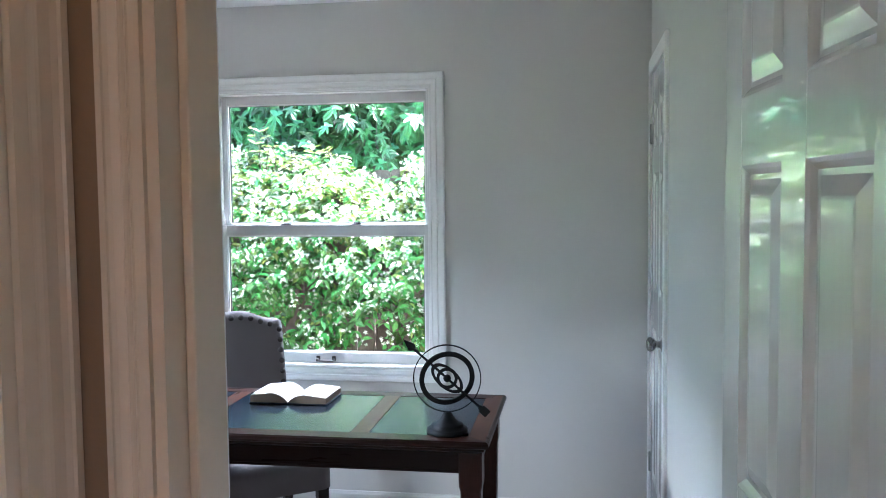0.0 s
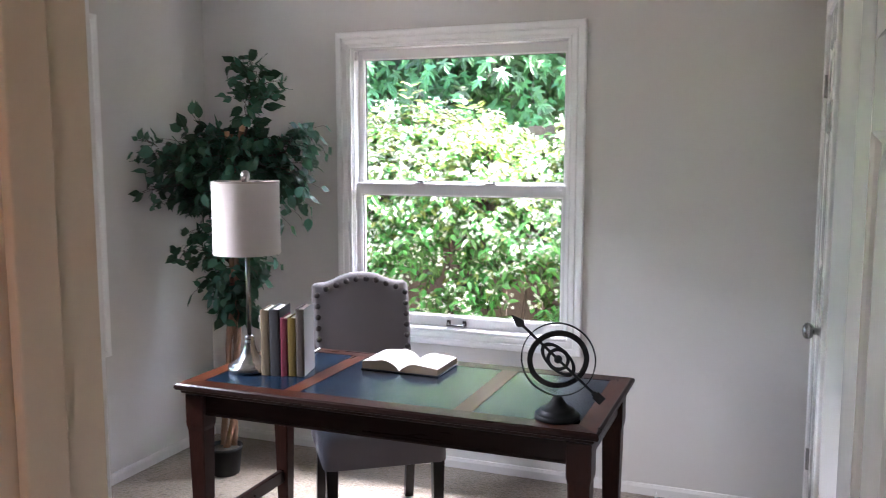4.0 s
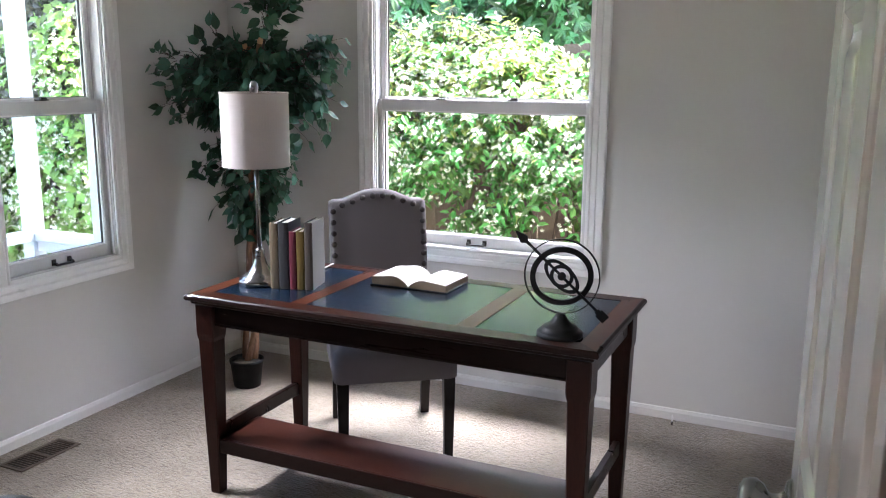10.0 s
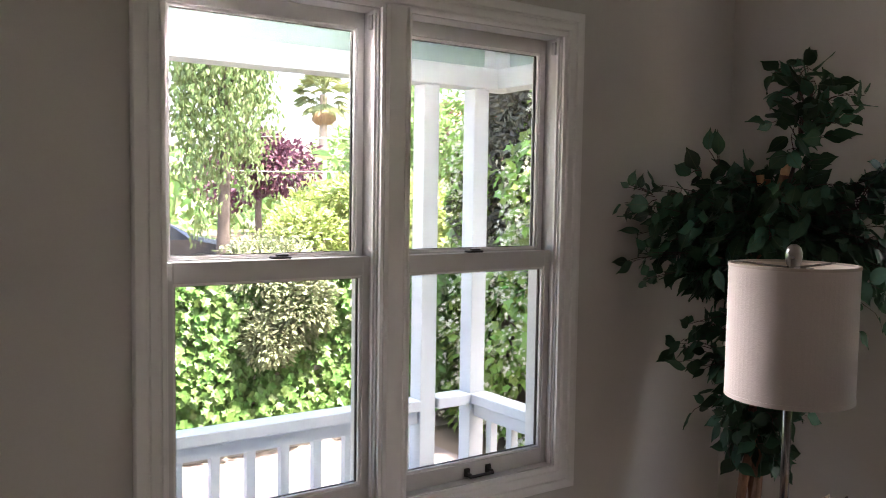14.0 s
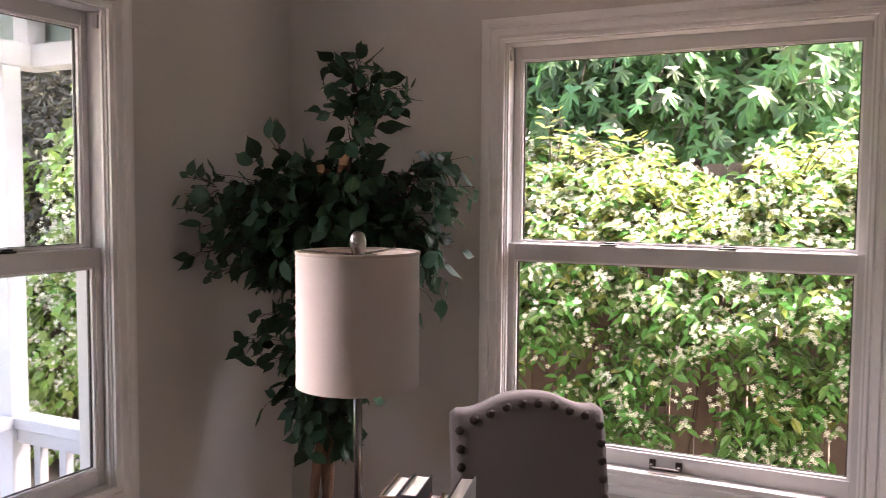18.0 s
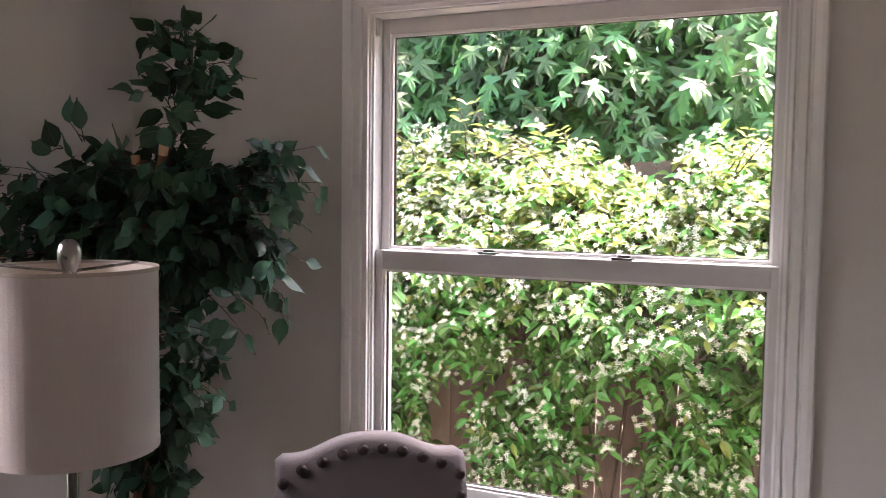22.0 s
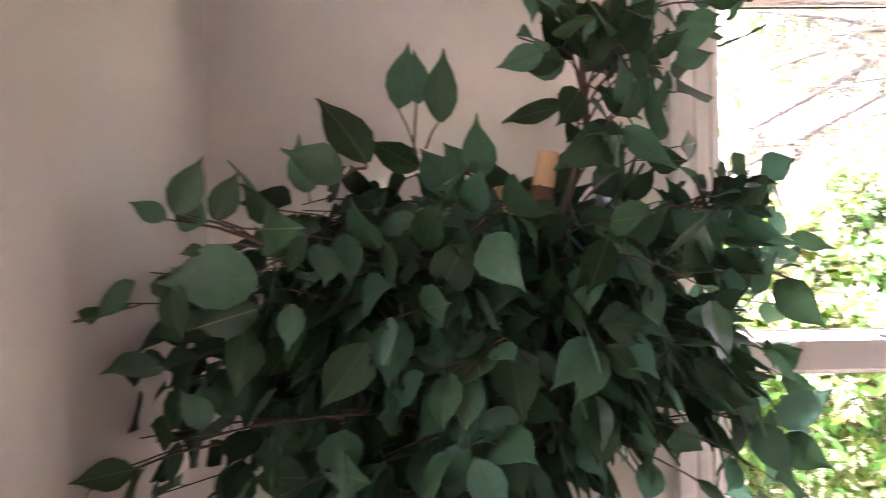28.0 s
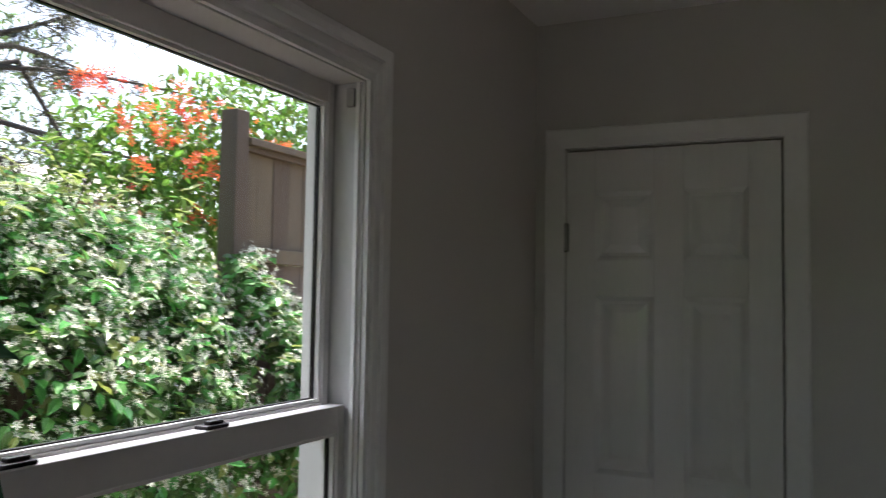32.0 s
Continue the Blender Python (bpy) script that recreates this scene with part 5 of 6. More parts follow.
part("frieze", pbox((-1.395, -4.6, 2.152), (-1.375, 4.37, 2.329)), PORCHBLUE, porch, "blue-green board above the beam")
part("frieze", pbox((-1.374, 4.345, 2.152), (-0.14, 4.365, 2.329)), PORCHBLUE, porch, "blue-green board above the beam")
part("corner_block", pbox((-1.335, 4.20, 2.151), (-1.245, 4.29, 2.328), 0.003), PORCHWHITE, porch)
# Out of view: board that blocks the sky above the beam.
part("beam_gable", pbox((-1.48, -4.6, 2.10), (-1.40, 4.42, 2.56)), PORCHWHITE, porch)
# Unseen wall, added to stop sky light from the porch's south end.
part("added_end_wall", pbox((-1.48, -4.75, -0.34), (-0.14, -4.61, 2.355)), PORCHWHITE, porch)
for y in (1.2, 3.845, 4.135):
    part("post", pbox((-1.352, y - 0.043, -0.26), (-1.262, y + 0.043, 2.049), 0.004), PORCHWHITE, porch)
for a, b in (((-1.350, -1.2, 0.520), (-1.240, 3.797, 0.572)), ((-1.350, 3.893, 0.520), (-1.240, 4.087, 0.572))):
    part("handrail", pbox(a, b, 0.006), PORCHWHITE, porch)
part("under_rail", pbox((-1.325, -1.2, 0.455), (-1.275, 3.797, 0.517), 0.003), PORCHWHITE, porch)
part("bottom_rail", pbox((-1.325, -1.2, -0.19), (-1.275, 3.797, -0.12), 0.003), PORCHWHITE, porch)
part("handrail", pbox((-1.257, 4.085, 0.520), (-0.142, 4.190, 0.572), 0.006), PORCHWHITE, porch)
part("under_rail", pbox((-1.257, 4.112, 0.455), (-0.142, 4.160, 0.517), 0.003), PORCHWHITE, porch)
part("bottom_rail", pbox((-1.257, 4.112, -0.19), (-0.142, 4.160, -0.12), 0.003), PORCHWHITE, porch)
bal = box((-0.019, -0.019, -0.12), (0.019, 0.019, 0.455))
bal_mesh = bpy.data.meshes.new("baluster")
bal.to_mesh(bal_mesh)
bal.free()
bal_mesh.materials.append(PORCHWHITE)
for k in range(31):
    y = 3.74 - 0.1535 * k
    piece("baluster", bal_mesh, porch, Matrix.Translation(PL + Vector((-1.30, y, 0))))
for k in range(7):
    piece("baluster", bal_mesh, porch, Matrix.Translation(PL + Vector((-1.14 + 0.1535 * k, 4.136, 0))))


# ---- fences ----
def fence(name, x0, y0, x1, y1, top, label, material, notch=True, wide=0.135, step=0.14):
    run = Vector((x1 - x0, y1 - y0, 0))
    angle = math.degrees(math.atan2(run.y, run.x))
    f = thing(name, pose(x0, y0, GZ, 0, 0, angle), label, "fence")
    h = top - GZ
    n = int(run.length / step)
    c = 0.022 if notch else 0.0
    outline = ((0, 0), (wide, 0), (wide, h - c), (wide - c, h), (c, h), (0, h - c)) if notch else ((0, 0), (wide, 0), (wide, h), (0, h))
    bm = loft([[(x, y, z) for x, z in outline] for y in (0.0, 0.016)])
    bmesh.ops.recalc_face_normals(bm, faces=bm.faces)
    me = bpy.data.meshes.new("board")
    bm.to_mesh(me)
    bm.free()
    me.materials.append(material)
    for k in range(n):
        piece("board", me, f, pose(k * step, 0.002 * (k % 3), -0.006 * (k * 7 % 4)))
    for z in (0.35, h * 0.55, h - 0.45):
        part("rail", box((0, 0.022, z), (run.length, 0.060, z + 0.088), 0.003), material, f)
    return f


fence("garden_fence", -4.2, 6.62, 3.70, 6.62, 1.715, "dark weathered board fence grown over with jasmine", FENCE_OLD)
tall = thing("tall_fence", pose(3.98, 6.32, GZ), "tall weathered board fence panel with a heavy post", "fence")
part("post", box((0.035, -0.02, 0), (0.14, 0.09, 3.16), 0.006), FENCE, tall)
for k in range(13):
    part("board", box((0.15 + 0.145 * k, 0.040 + 0.003 * (k % 2), 2.442), (0.291 + 0.145 * k, 0.060, 2.955), 0.002), FENCE, tall)
    part("board", box((0.15 + 0.145 * k, 0.046 + 0.003 * (k % 2), 0), (0.291 + 0.145 * k, 0.066, 2.358), 0.002), FENCE_OLD, tall, "dark lower board")
part("cap_rail", box((0.14, -0.035, 2.985), (2.05, 0.115, 3.025), 0.004), FENCE, tall)
part("rail", box((0.14, 0.0, 2.955), (2.05, 0.080, 2.985), 0.003), FENCE, tall)
part("rail", box((0.14, -0.012, 2.36), (2.05, 0.075, 2.440), 0.004), FENCE, tall)
part("rail", box((0.14, 0.0, 0.9), (2.05, 0.038, 0.99), 0.004), FENCE, tall)


# ---- jasmine along the north fence ----
def jasmine_top(x):
    """Height of the jasmine's crest along the fence."""
    return (1.655 - 0.13 * math.exp(-((x - 1.28) / 0.20) ** 4) + 0.09 * math.sin(1.7 * x + 0.6) + 0.05 * math.sin(5.3 * x) + 0.38 * math.exp(-((x - 2.85) / 0.90) ** 2) + 0.20 * math.exp(-((x + 0.9) / 0.6) ** 2)
            - 0.16 * max(0.0, x - 3.3) - 0.32 * max(0.0, x - 3.9))


jas = thing("jasmine_hedge", pose(0, 6.35, GZ), "flowering star jasmine covering the fence", "climbing plant")
def jasmine_front(x, z):
    """How far the growth stands out from the fence: a slope from the crest to a belly, thin below it."""
    top = jasmine_top(x)
    belly = 0.52 + 0.32 * math.exp(-((x - 2.9) / 0.8) ** 2)
    lump_ = noise.noise(Vector((x * 1.6, z * 1.8, 3.1)))
    if z > 0.95:
        g = (z - 0.95) / max(top - 0.95, 0.1)
        return belly * (1 - 0.85 * max(g, 0.0) ** 1.6) + 0.14 * lump_
    g = max(0.0, (z + 0.2) / 1.15)
    return 0.10 + (belly - 0.10) * g ** 1.3 + 0.14 * lump_


# short hanging shoots, each with pairs of leaves and a flower cluster at its end
P, A, U, SZ, FC, YG = [], [], [], [], [], []
shoots = 8600
for _ in range(shoots):
    x = prng.uniform(-3.4, 5.1)
    top = jasmine_top(x)
    z = GZ + 0.15 + (top - GZ - 0.10) * prng.betavariate(1.7, 1.0)
    thick = noise.noise(Vector((x * 2.3, z * 2.6, 9.0)))
    if z < 1.0 and prng.random() > 0.26 + 0.46 * (z + 0.2) + 1.7 * thick:
        continue
    front = jasmine_front(x, z)
    y = 6.58 - front * prng.uniform(0.45, 1.0)
    if x > 3.88:
        y -= 0.30
    if z > top - 0.1 and x < 3.88:
        y += prng.uniform(-0.05, 0.25)
    d = Vector((prng.gauss(0, 0.5), -0.6 + prng.gauss(0, 0.3), prng.uniform(-0.8, 0.75 if z > 1.2 and abs(x - 1.28) > 0.26 else 0.0))).normalized()
    long_ = prng.uniform(0.10, 0.20)
    for j in range(4):
        q = Vector((x, y, z)) + d * long_ * j / 3 - Vector((0, 0, 0.025 * (j / 3) ** 2))
        side = d.cross(Vector((prng.gauss(0, 0.4), prng.gauss(0, 0.4), 1))).normalized()
        for s in (-1, 1):
            P.append((q.x, q.y - 6.35, q.z - GZ))
            A.append(tuple(side * s * 0.9 + d * 0.5 + Vector((0, 0, prng.uniform(-0.75, 0.05)))))
            U.append((prng.gauss(0, 0.25), -0.5 + prng.gauss(0, 0.25), 0.9))
            SZ.append(prng.uniform(0.054, 0.098))
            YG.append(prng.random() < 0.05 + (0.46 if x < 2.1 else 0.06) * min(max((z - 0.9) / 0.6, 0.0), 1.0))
    if prng.random() < (0.50 + 0.25 * (z > 1.0) if x < 2.1 else 0.92):
        FC.append((q.x, q.y - 6.35 - 0.015, q.z - GZ + 0.012))
YG = np.array(YG)
# More yellow towards the crest: young growth, and sunlight put into the colour.
for called, some, tone_, what in (("leaves", ~YG, JASMINE, "mid-green pointed leaves"), ("young_leaves", YG, SUNLIT_YOUNG, "yellow-green young leaves with sunlight in their colour")):
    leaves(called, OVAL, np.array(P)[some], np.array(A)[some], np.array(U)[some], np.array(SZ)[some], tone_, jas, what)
C = np.array(FC)
reps = 8
FP = np.repeat(C, reps, 0) + rng.normal(0, 0.025, (len(C) * reps, 3))
m_ = len(FP)
face_out = np.tile((0.05, -0.8, 0.55), (m_, 1)) + rng.normal(0, 0.4, (m_, 3))
side_aim = np.cross(face_out, rng.normal(0, 1, (m_, 3)))
leaves("flowers", STAR, FP, side_aim, face_out, rng.uniform(0.022, 0.032, m_), FLOWER, jas, "small white star flowers")
# wispy shoots that stand above the crest
wisps = bmesh.new()
P, A, U, SZ = [], [], [], []
for _ in range(64):
    x = prng.uniform(-1.2, 3.6)
    if abs(x - 1.28) < 0.30:
        continue
    a = Vector((x, 6.48 - prng.uniform(0.0, 0.3) - 6.35, jasmine_top(x) - GZ - 0.08))
    b = a + Vector((prng.uniform(-0.24, 0.24), prng.uniform(-0.15, 0.1), prng.uniform(0.06, 0.30)))
    tube([a, (a + b) / 2 + Vector((0.02, 0, 0.02)), b], (0.004, 0.003, 0.002), 4, bm=wisps)
    for j in range(5):
        q = a.lerp(b, 0.25 + 0.75 * j / 4)
        for s in (-1, 1):
            P.append(tuple(q))
            A.append((s * prng.uniform(0.5, 1.0), prng.gauss(-0.2, 0.4), prng.uniform(-0.3, 0.7)))
            U.append((prng.gauss(0, 0.3), -0.4, 0.9))
            SZ.append(prng.uniform(0.04, 0.075))
part("shoots", wisps, TWIG, jas)
leaves("shoot_leaves", OVAL, np.array(P), np.array(A), np.array(U), np.array(SZ), SUNLIT_YOUNG, jas, "yellow-green young leaves")
stems = bmesh.new()
for k in range(60):
    x = prng.uniform(-3.2, 3.8)
    z = GZ
    pts = []
    top_z = jasmine_top(x) * prng.uniform(0.6, 1.0)
    for j in range(8):
        g = j / 7
        pts.append((x + 0.12 * math.sin(3 * g + k), 0.20 - 0.14 * g + 0.03 * math.sin(7 * g + k), (top_z - GZ) * g))
    tube(pts, [0.007 - 0.004 * j / 7 for j in range(8)], 5, bm=stems)
part("stems", stems, TWIG, jas, kind="stuff")


# ---- trees and shrubs ----
def limb(bm, a, b, r0, r1, wobble, n=6, sides=7):
    a, b = Vector(a), Vector(b)
    side = Vector((prng.uniform(-1, 1), prng.uniform(-1, 1), prng.uniform(-0.3, 0.3)))
    pts = [a.lerp(b, k / n) + side * wobble * math.sin(math.pi * k / n) for k in range(n + 1)]
    tube(pts, [r0 + (r1 - r0) * k / n for k in range(n + 1)], sides, bm=bm)
    return pts


def tree(name, x, y, height, trunk_r, clumps, leaf, size, shape, per, label, droop=0.3, bark=None, trunk_top=0.6, base=GZ, face=(0, 0, 0.9)):
    """Trunk, limbs to every clump, and a crown of many leaves. clumps: centre, half sizes."""
    t = thing(name, pose(x, y, base), label, "tree")
    wood = bmesh.new()
    limb(wood, (0, 0, 0), (0.02 * height, 0.01 * height, height * trunk_top), trunk_r, trunk_r * 0.5, 0.04 * height, 8, 10)
    for (cx, cy, cz), _ in clumps:
        limb(wood, (0.01 * height, 0, height * trunk_top * prng.uniform(0.6, 0.98)), (cx, cy, cz), trunk_r * 0.4, trunk_r * 0.08, 0.03 * height, 5, 6)
    part("trunk", wood, bark or TRUNK, t, smooth=True)
    pos, aim, up_to = [], [], []
    for (cx, cy, cz), (a, b, c) in clumps:
        d = rng.normal(0, 1, (per, 3))
        d /= np.linalg.norm(d, axis=1, keepdims=True)
        r = rng.uniform(0.35, 1.0, (per, 1)) ** 0.55
        lumps = np.array([1 + 0.35 * noise.noise(Vector((q[0] * 2.3 + cx, q[1] * 2.3 + cy, q[2] * 2.3 + cz))) for q in d])[:, None]
        pos.append(np.array((cx, cy, cz)) + d * r * lumps * np.array((a, b, c)))
        aim.append(d * 0.8 + rng.normal(0, 0.5, (per, 3)) + np.array((0, 0, -droop)))
        up_to.append(d * 0.5 + np.array(face) + rng.normal(0, 0.4, (per, 3)))
    pos, aim, up_to = np.concatenate(pos), np.concatenate(aim), np.concatenate(up_to)
    leaves("crown", shape, pos, aim, up_to, rng.uniform(0.65, 1.25, len(pos)) * size, leaf, t)
    return t


# broad-leaved tree hanging over the north fence
fig = tree("fig_tree", 1.1, 7.9, 4.6, 0.11, [((-1.0, -0.55, 3.15), (0.5, 0.5, 0.5)), ((-1.45, -0.35, 3.2), (0.5, 0.5, 0.55)), ((-0.9, 0.2, 3.3), (0.7, 0.4, 0.6)), ((-0.6, -0.7, 2.85), (0.7, 0.5, 0.6)), ((0.1, -0.65, 2.9), (0.8, 0.5, 0.65)), ((0.35, -0.5, 2.95), (0.45, 0.5, 0.7)),
                                      ((-0.4, -0.2, 3.7), (0.8, 0.7, 0.5)), ((0.2, -0.1, 3.8), (0.6, 0.7, 0.5)), ((-0.5, 0.5, 3.0), (1.2, 0.4, 0.9))],
     FIG, 0.15, FIGLEAF, 210, "broad-leaved garden tree hanging over the fence", droop=1.3, face=(0.1, -0.75, 0.55))
# its drooping shoots, each with large lobed leaves that hang to either side
P, A, U, SZ = [], [], [], []
shoots = bmesh.new()
for k in range(260):
    x = prng.uniform(-0.9, 1.75)
    shade = x > 1.05 + 0.15 * prng.random() and x < 1.95
    a = Vector((x - 1.1, prng.uniform(-0.35, 0.25) if shade else prng.uniform(-0.95, -0.3), prng.uniform(2.55, 4.1) + 0.22 * noise.noise(Vector((x * 2.2, k * 0.05, 1.0)))))
    out = Vector((prng.gauss(0, 0.5), -0.7 + prng.gauss(0, 0.25), prng.uniform(-0.2, 0.35))).normalized()
    reach = prng.uniform(0.30, 0.55)
    path = [a + out * reach * f - Vector((0, 0, 0.34 * f * f)) for f in (0, 0.25, 0.5, 0.75, 1.0)]
    tube(path, (0.006, 0.005, 0.004, 0.003, 0.002), 4, bm=shoots)
    for j in range(9):
        f = 0.15 + 0.85 * j / 8
        i_ = min(int(f * 4), 3)
        q = path[i_].lerp(path[i_ + 1], f * 4 - i_)
        side = Vector((1 if j % 2 else -1, prng.uniform(-0.7, 0.1), 0))
        stalk = (side * prng.uniform(0.5, 1.0) + Vector((0, 0, prng.uniform(-0.1, 0.5)))).normalized() * prng.uniform(0.03, 0.07)
        P.append(tuple(q + stalk))
        A.append(tuple(side * prng.uniform(0.15, 0.75) + Vector((prng.gauss(0, 0.2), -0.25, -prng.uniform(0.5, 1.1)))))
        U.append((0.35 * side.x + prng.gauss(0, 0.35), -0.6 + prng.gauss(0, 0.3), prng.uniform(0.2, 0.9)))
        SZ.append(prng.uniform(0.09, 0.19) * (1.0 - 0.3 * f * prng.random()))
part("shoots", shoots, TWIG, fig)
leaves("hanging_leaves", FIGLEAF, np.array(P), np.array(A), np.array(U), np.array(SZ), FIG, fig, "glossy deeply lobed green leaves")
# Added hedge that blocks the sky between the fig's leaves.
tree("backing_hedge", 0.6, 9.6, 4.0, 0.10, [((-0.8, 0, 2.6), (0.8, 0.5, 1.6)), ((0.2, 0, 2.7), (1.1, 0.5, 1.7)), ((0.9, 0, 2.6), (0.8, 0.5, 1.6))], FIG, 0.16, OVAL, 1500, "dark hedge added behind the fig to block the sky", droop=0.4)

# conifer with bare drooping limbs to the north-east
con = thing("conifer_tree", pose(5.55, 10.6, GZ), "tall dark conifer with drooping half-bare limbs", "tree")
wood = bmesh.new()
limb(wood, (0, 0, 0), (0.05, 0, 9.0), 0.15, 0.07, 0.05, 10, 12)
tips, tip_aims = [], []
for k in range(44):
    z = 2.4 + 0.14 * k
    t = k * 2.4 + prng.uniform(-0.3, 0.3)
    reach = prng.uniform(1.3, 2.9) * (1.1 - 0.06 * (z - 2.4))
    a = Vector((0, 0, z))
    b = Vector((reach * math.cos(t), reach * math.sin(t), z + prng.uniform(-0.85, 0.35)))
    pts = limb(wood, a, b, 0.030, 0.006, 0.28, 7, 6)
    for p in pts[2:]:
        for _ in range(5):
            q = p + Vector((prng.gauss(0, 0.16), prng.gauss(0, 0.16), prng.uniform(-0.42, 0.05)))
            if prng.random() < 0.6:
                tube([p, (p + q) / 2 + Vector((0, 0, 0.04)), q], (0.006, 0.004, 0.002), 4, bm=wood)
            for _ in range(16):
                tips.append(tuple(p.lerp(q, prng.random())))
                tip_aims.append((prng.gauss(0, 0.6), prng.gauss(0, 0.6), prng.uniform(-0.9, 0.3)))
for bx_, by_, bz_, z0_, r_ in ((-2.3, -0.5, 3.05, 3.75, 0.055), (-1.9, 0.3, 4.3, 3.9, 0.045), (-2.6, 0.2, 2.55, 3.3, 0.04), (1.2, -0.4, 3.1, 4.2, 0.045), (1.5, 0.3, 4.6, 4.4, 0.04), (-1.4, -0.6, 4.9, 4.6, 0.04)):
    bend = [Vector((0, 0, z0_)), Vector((bx_ * 0.3, by_ * 0.3, z0_ + 0.16)), Vector((bx_ * 0.62, by_ * 0.62, (z0_ + bz_) / 2 + 0.10)), Vector((bx_, by_, bz_))]
    tube(bend, (r_, r_ * 0.75, r_ * 0.5, r_ * 0.2), 7, bm=wood)
    for f_ in (0.35, 0.5, 0.65, 0.8, 0.95):
        q0 = bend[1].lerp(bend[2], f_ * 2) if f_ < 0.5 else bend[2].lerp(bend[3], f_ * 2 - 1)
        for _ in range(3):
            q1 = q0 + Vector((prng.gauss(0, 0.16), prng.gauss(0, 0.16), prng.uniform(-0.45, -0.1)))
            tube([q0, (q0 + q1) / 2 + Vector((0, 0, 0.05)), q1], (0.009, 0.006, 0.003), 4, bm=wood)
            for _ in range(22):
                tips.append(tuple(q0.lerp(q1, prng.random())))
                tip_aims.append((prng.gauss(0, 0.6), prng.gauss(0, 0.6), prng.uniform(-0.9, 0.3)))
part("trunk", wood, TRUNK, con, smooth=True)
tips, tip_aims = np.array(tips), np.array(tip_aims)
leaves("needles", NEEDLE, tips, tip_aims, rng.normal(0, 1, tips.shape), rng.uniform(0.10, 0.20, len(tips)), CONIFER, con)

# trumpet vine beside the tall fence
vine = tree("trumpet_vine", 4.85, 7.7, 3.6, 0.05, [((-0.35, 0, 2.75), (0.55, 0.4, 0.55)), ((0.35, -0.1, 2.85), (0.6, 0.4, 0.5)), ((-0.75, 0.2, 2.3), (0.5, 0.4, 0.6)), ((0.9, 0.1, 2.9), (0.6, 0.4, 0.45)), ((0.1, 0.2, 3.2), (0.7, 0.4, 0.35)), ((0.8, 0.2, 3.5), (0.6, 0.4, 0.4)), ((1.6, 0.2, 3.7), (0.7, 0.4, 0.5)), ((2.5, 0.3, 3.7), (0.7, 0.4, 0.5)), ((3.4, 0.3, 3.6), (0.7, 0.4, 0.5))],
            VINE, 0.085, OVAL, 950, "orange-flowering trumpet vine beside the fence", droop=0.6)
bloom_c = np.stack([rng.uniform(-1.0, 1.3, 26), rng.uniform(-0.52, -0.28, 26), 2.65 + 0.85 * rng.random(26) ** 0.6], 1)
FPs = np.repeat(bloom_c, 12, 0) + rng.normal(0, 0.050, (len(bloom_c) * 12, 3))
leaves("flowers", STAR, FPs, rng.normal(0, 1, FPs.shape), np.tile((-0.4, -0.8, 0.2), (len(FPs), 1)) + rng.normal(0, 0.4, FPs.shape), rng.uniform(0.045, 0.07, len(FPs)), TRUMPET, vine, "orange-red trumpet flowers")

# neighbour's house to the north-east
near_house = thing("neighbour_house", pose(12.0, 17.0, GZ), "low neighbouring house with a pale roof and orange fascia", "house")
part("wall", box((-4.5, 0, 0), (3.5, 4, 3.9)), STUCCO, near_house)
part("roof", loft([[(x, -0.7, 3.93), (x, 2.0, 4.9), (x, 4.7, 3.93)] for x in (-5.0, 4.0)]), ROOFPALE, near_house)
part("fascia", box((-5.0, -0.74, 3.58), (4.0, -0.69, 3.95)), FASCIA, near_house)
for k in range(3):
    w = part("window", box((-3.6 + 2.2 * k, -0.03, 1.0), (-2.4 + 2.2 * k, 0.02, 2.2)), TRIM, near_house)
    part("pane", box((-3.5 + 2.2 * k, -0.04, 1.1), (-2.5 + 2.2 * k, -0.031, 2.1)), PANEGREY, w)

# ivy-clad conifer by the porch corner
cedar = thing("ivy_clad_conifer", pose(-3.3, 6.9, GZ), "tall conifer overgrown with ivy beside the porch", "tree")
wood = bmesh.new()
for k in range(7):
    limb(wood, (0.4 * math.sin(k), 0.3 * math.cos(k), 0), (1.1 * math.sin(1.7 * k), 0.5 * math.cos(2.1 * k), 3.6 + 0.2 * k), 0.06, 0.02, 0.15, 7, 7)
part("trunk", wood, TRUNK, cedar, smooth=True)


def mound(n, hx_, hy_, z0, z1, seed, gaps=0.45):
    """Points over the skin of a broad upright mass with hollows in it."""
    t = rng.uniform(0, 2 * math.pi, n)
    z = rng.uniform(z0, z1, n)
    k = np.array([noise.noise(Vector((math.cos(a) * 2.1 + seed, math.sin(a) * 2.1, b * 1.4))) for a, b in zip(t, z)])
    taper = 1 - 0.35 * np.clip((z - z0) / (z1 - z0), 0, 1) ** 2
    r = taper * (1 + 0.25 * k) * rng.uniform(0.78, 1.0, n)
    p = np.stack([hx_ * r * np.cos(t), hy_ * r * np.sin(t), z], 1)
    out = np.stack([np.cos(t), np.sin(t), 0.25 * np.ones(n)], 1)
    ok = k > -gaps
    return p[ok], out[ok], k[ok]


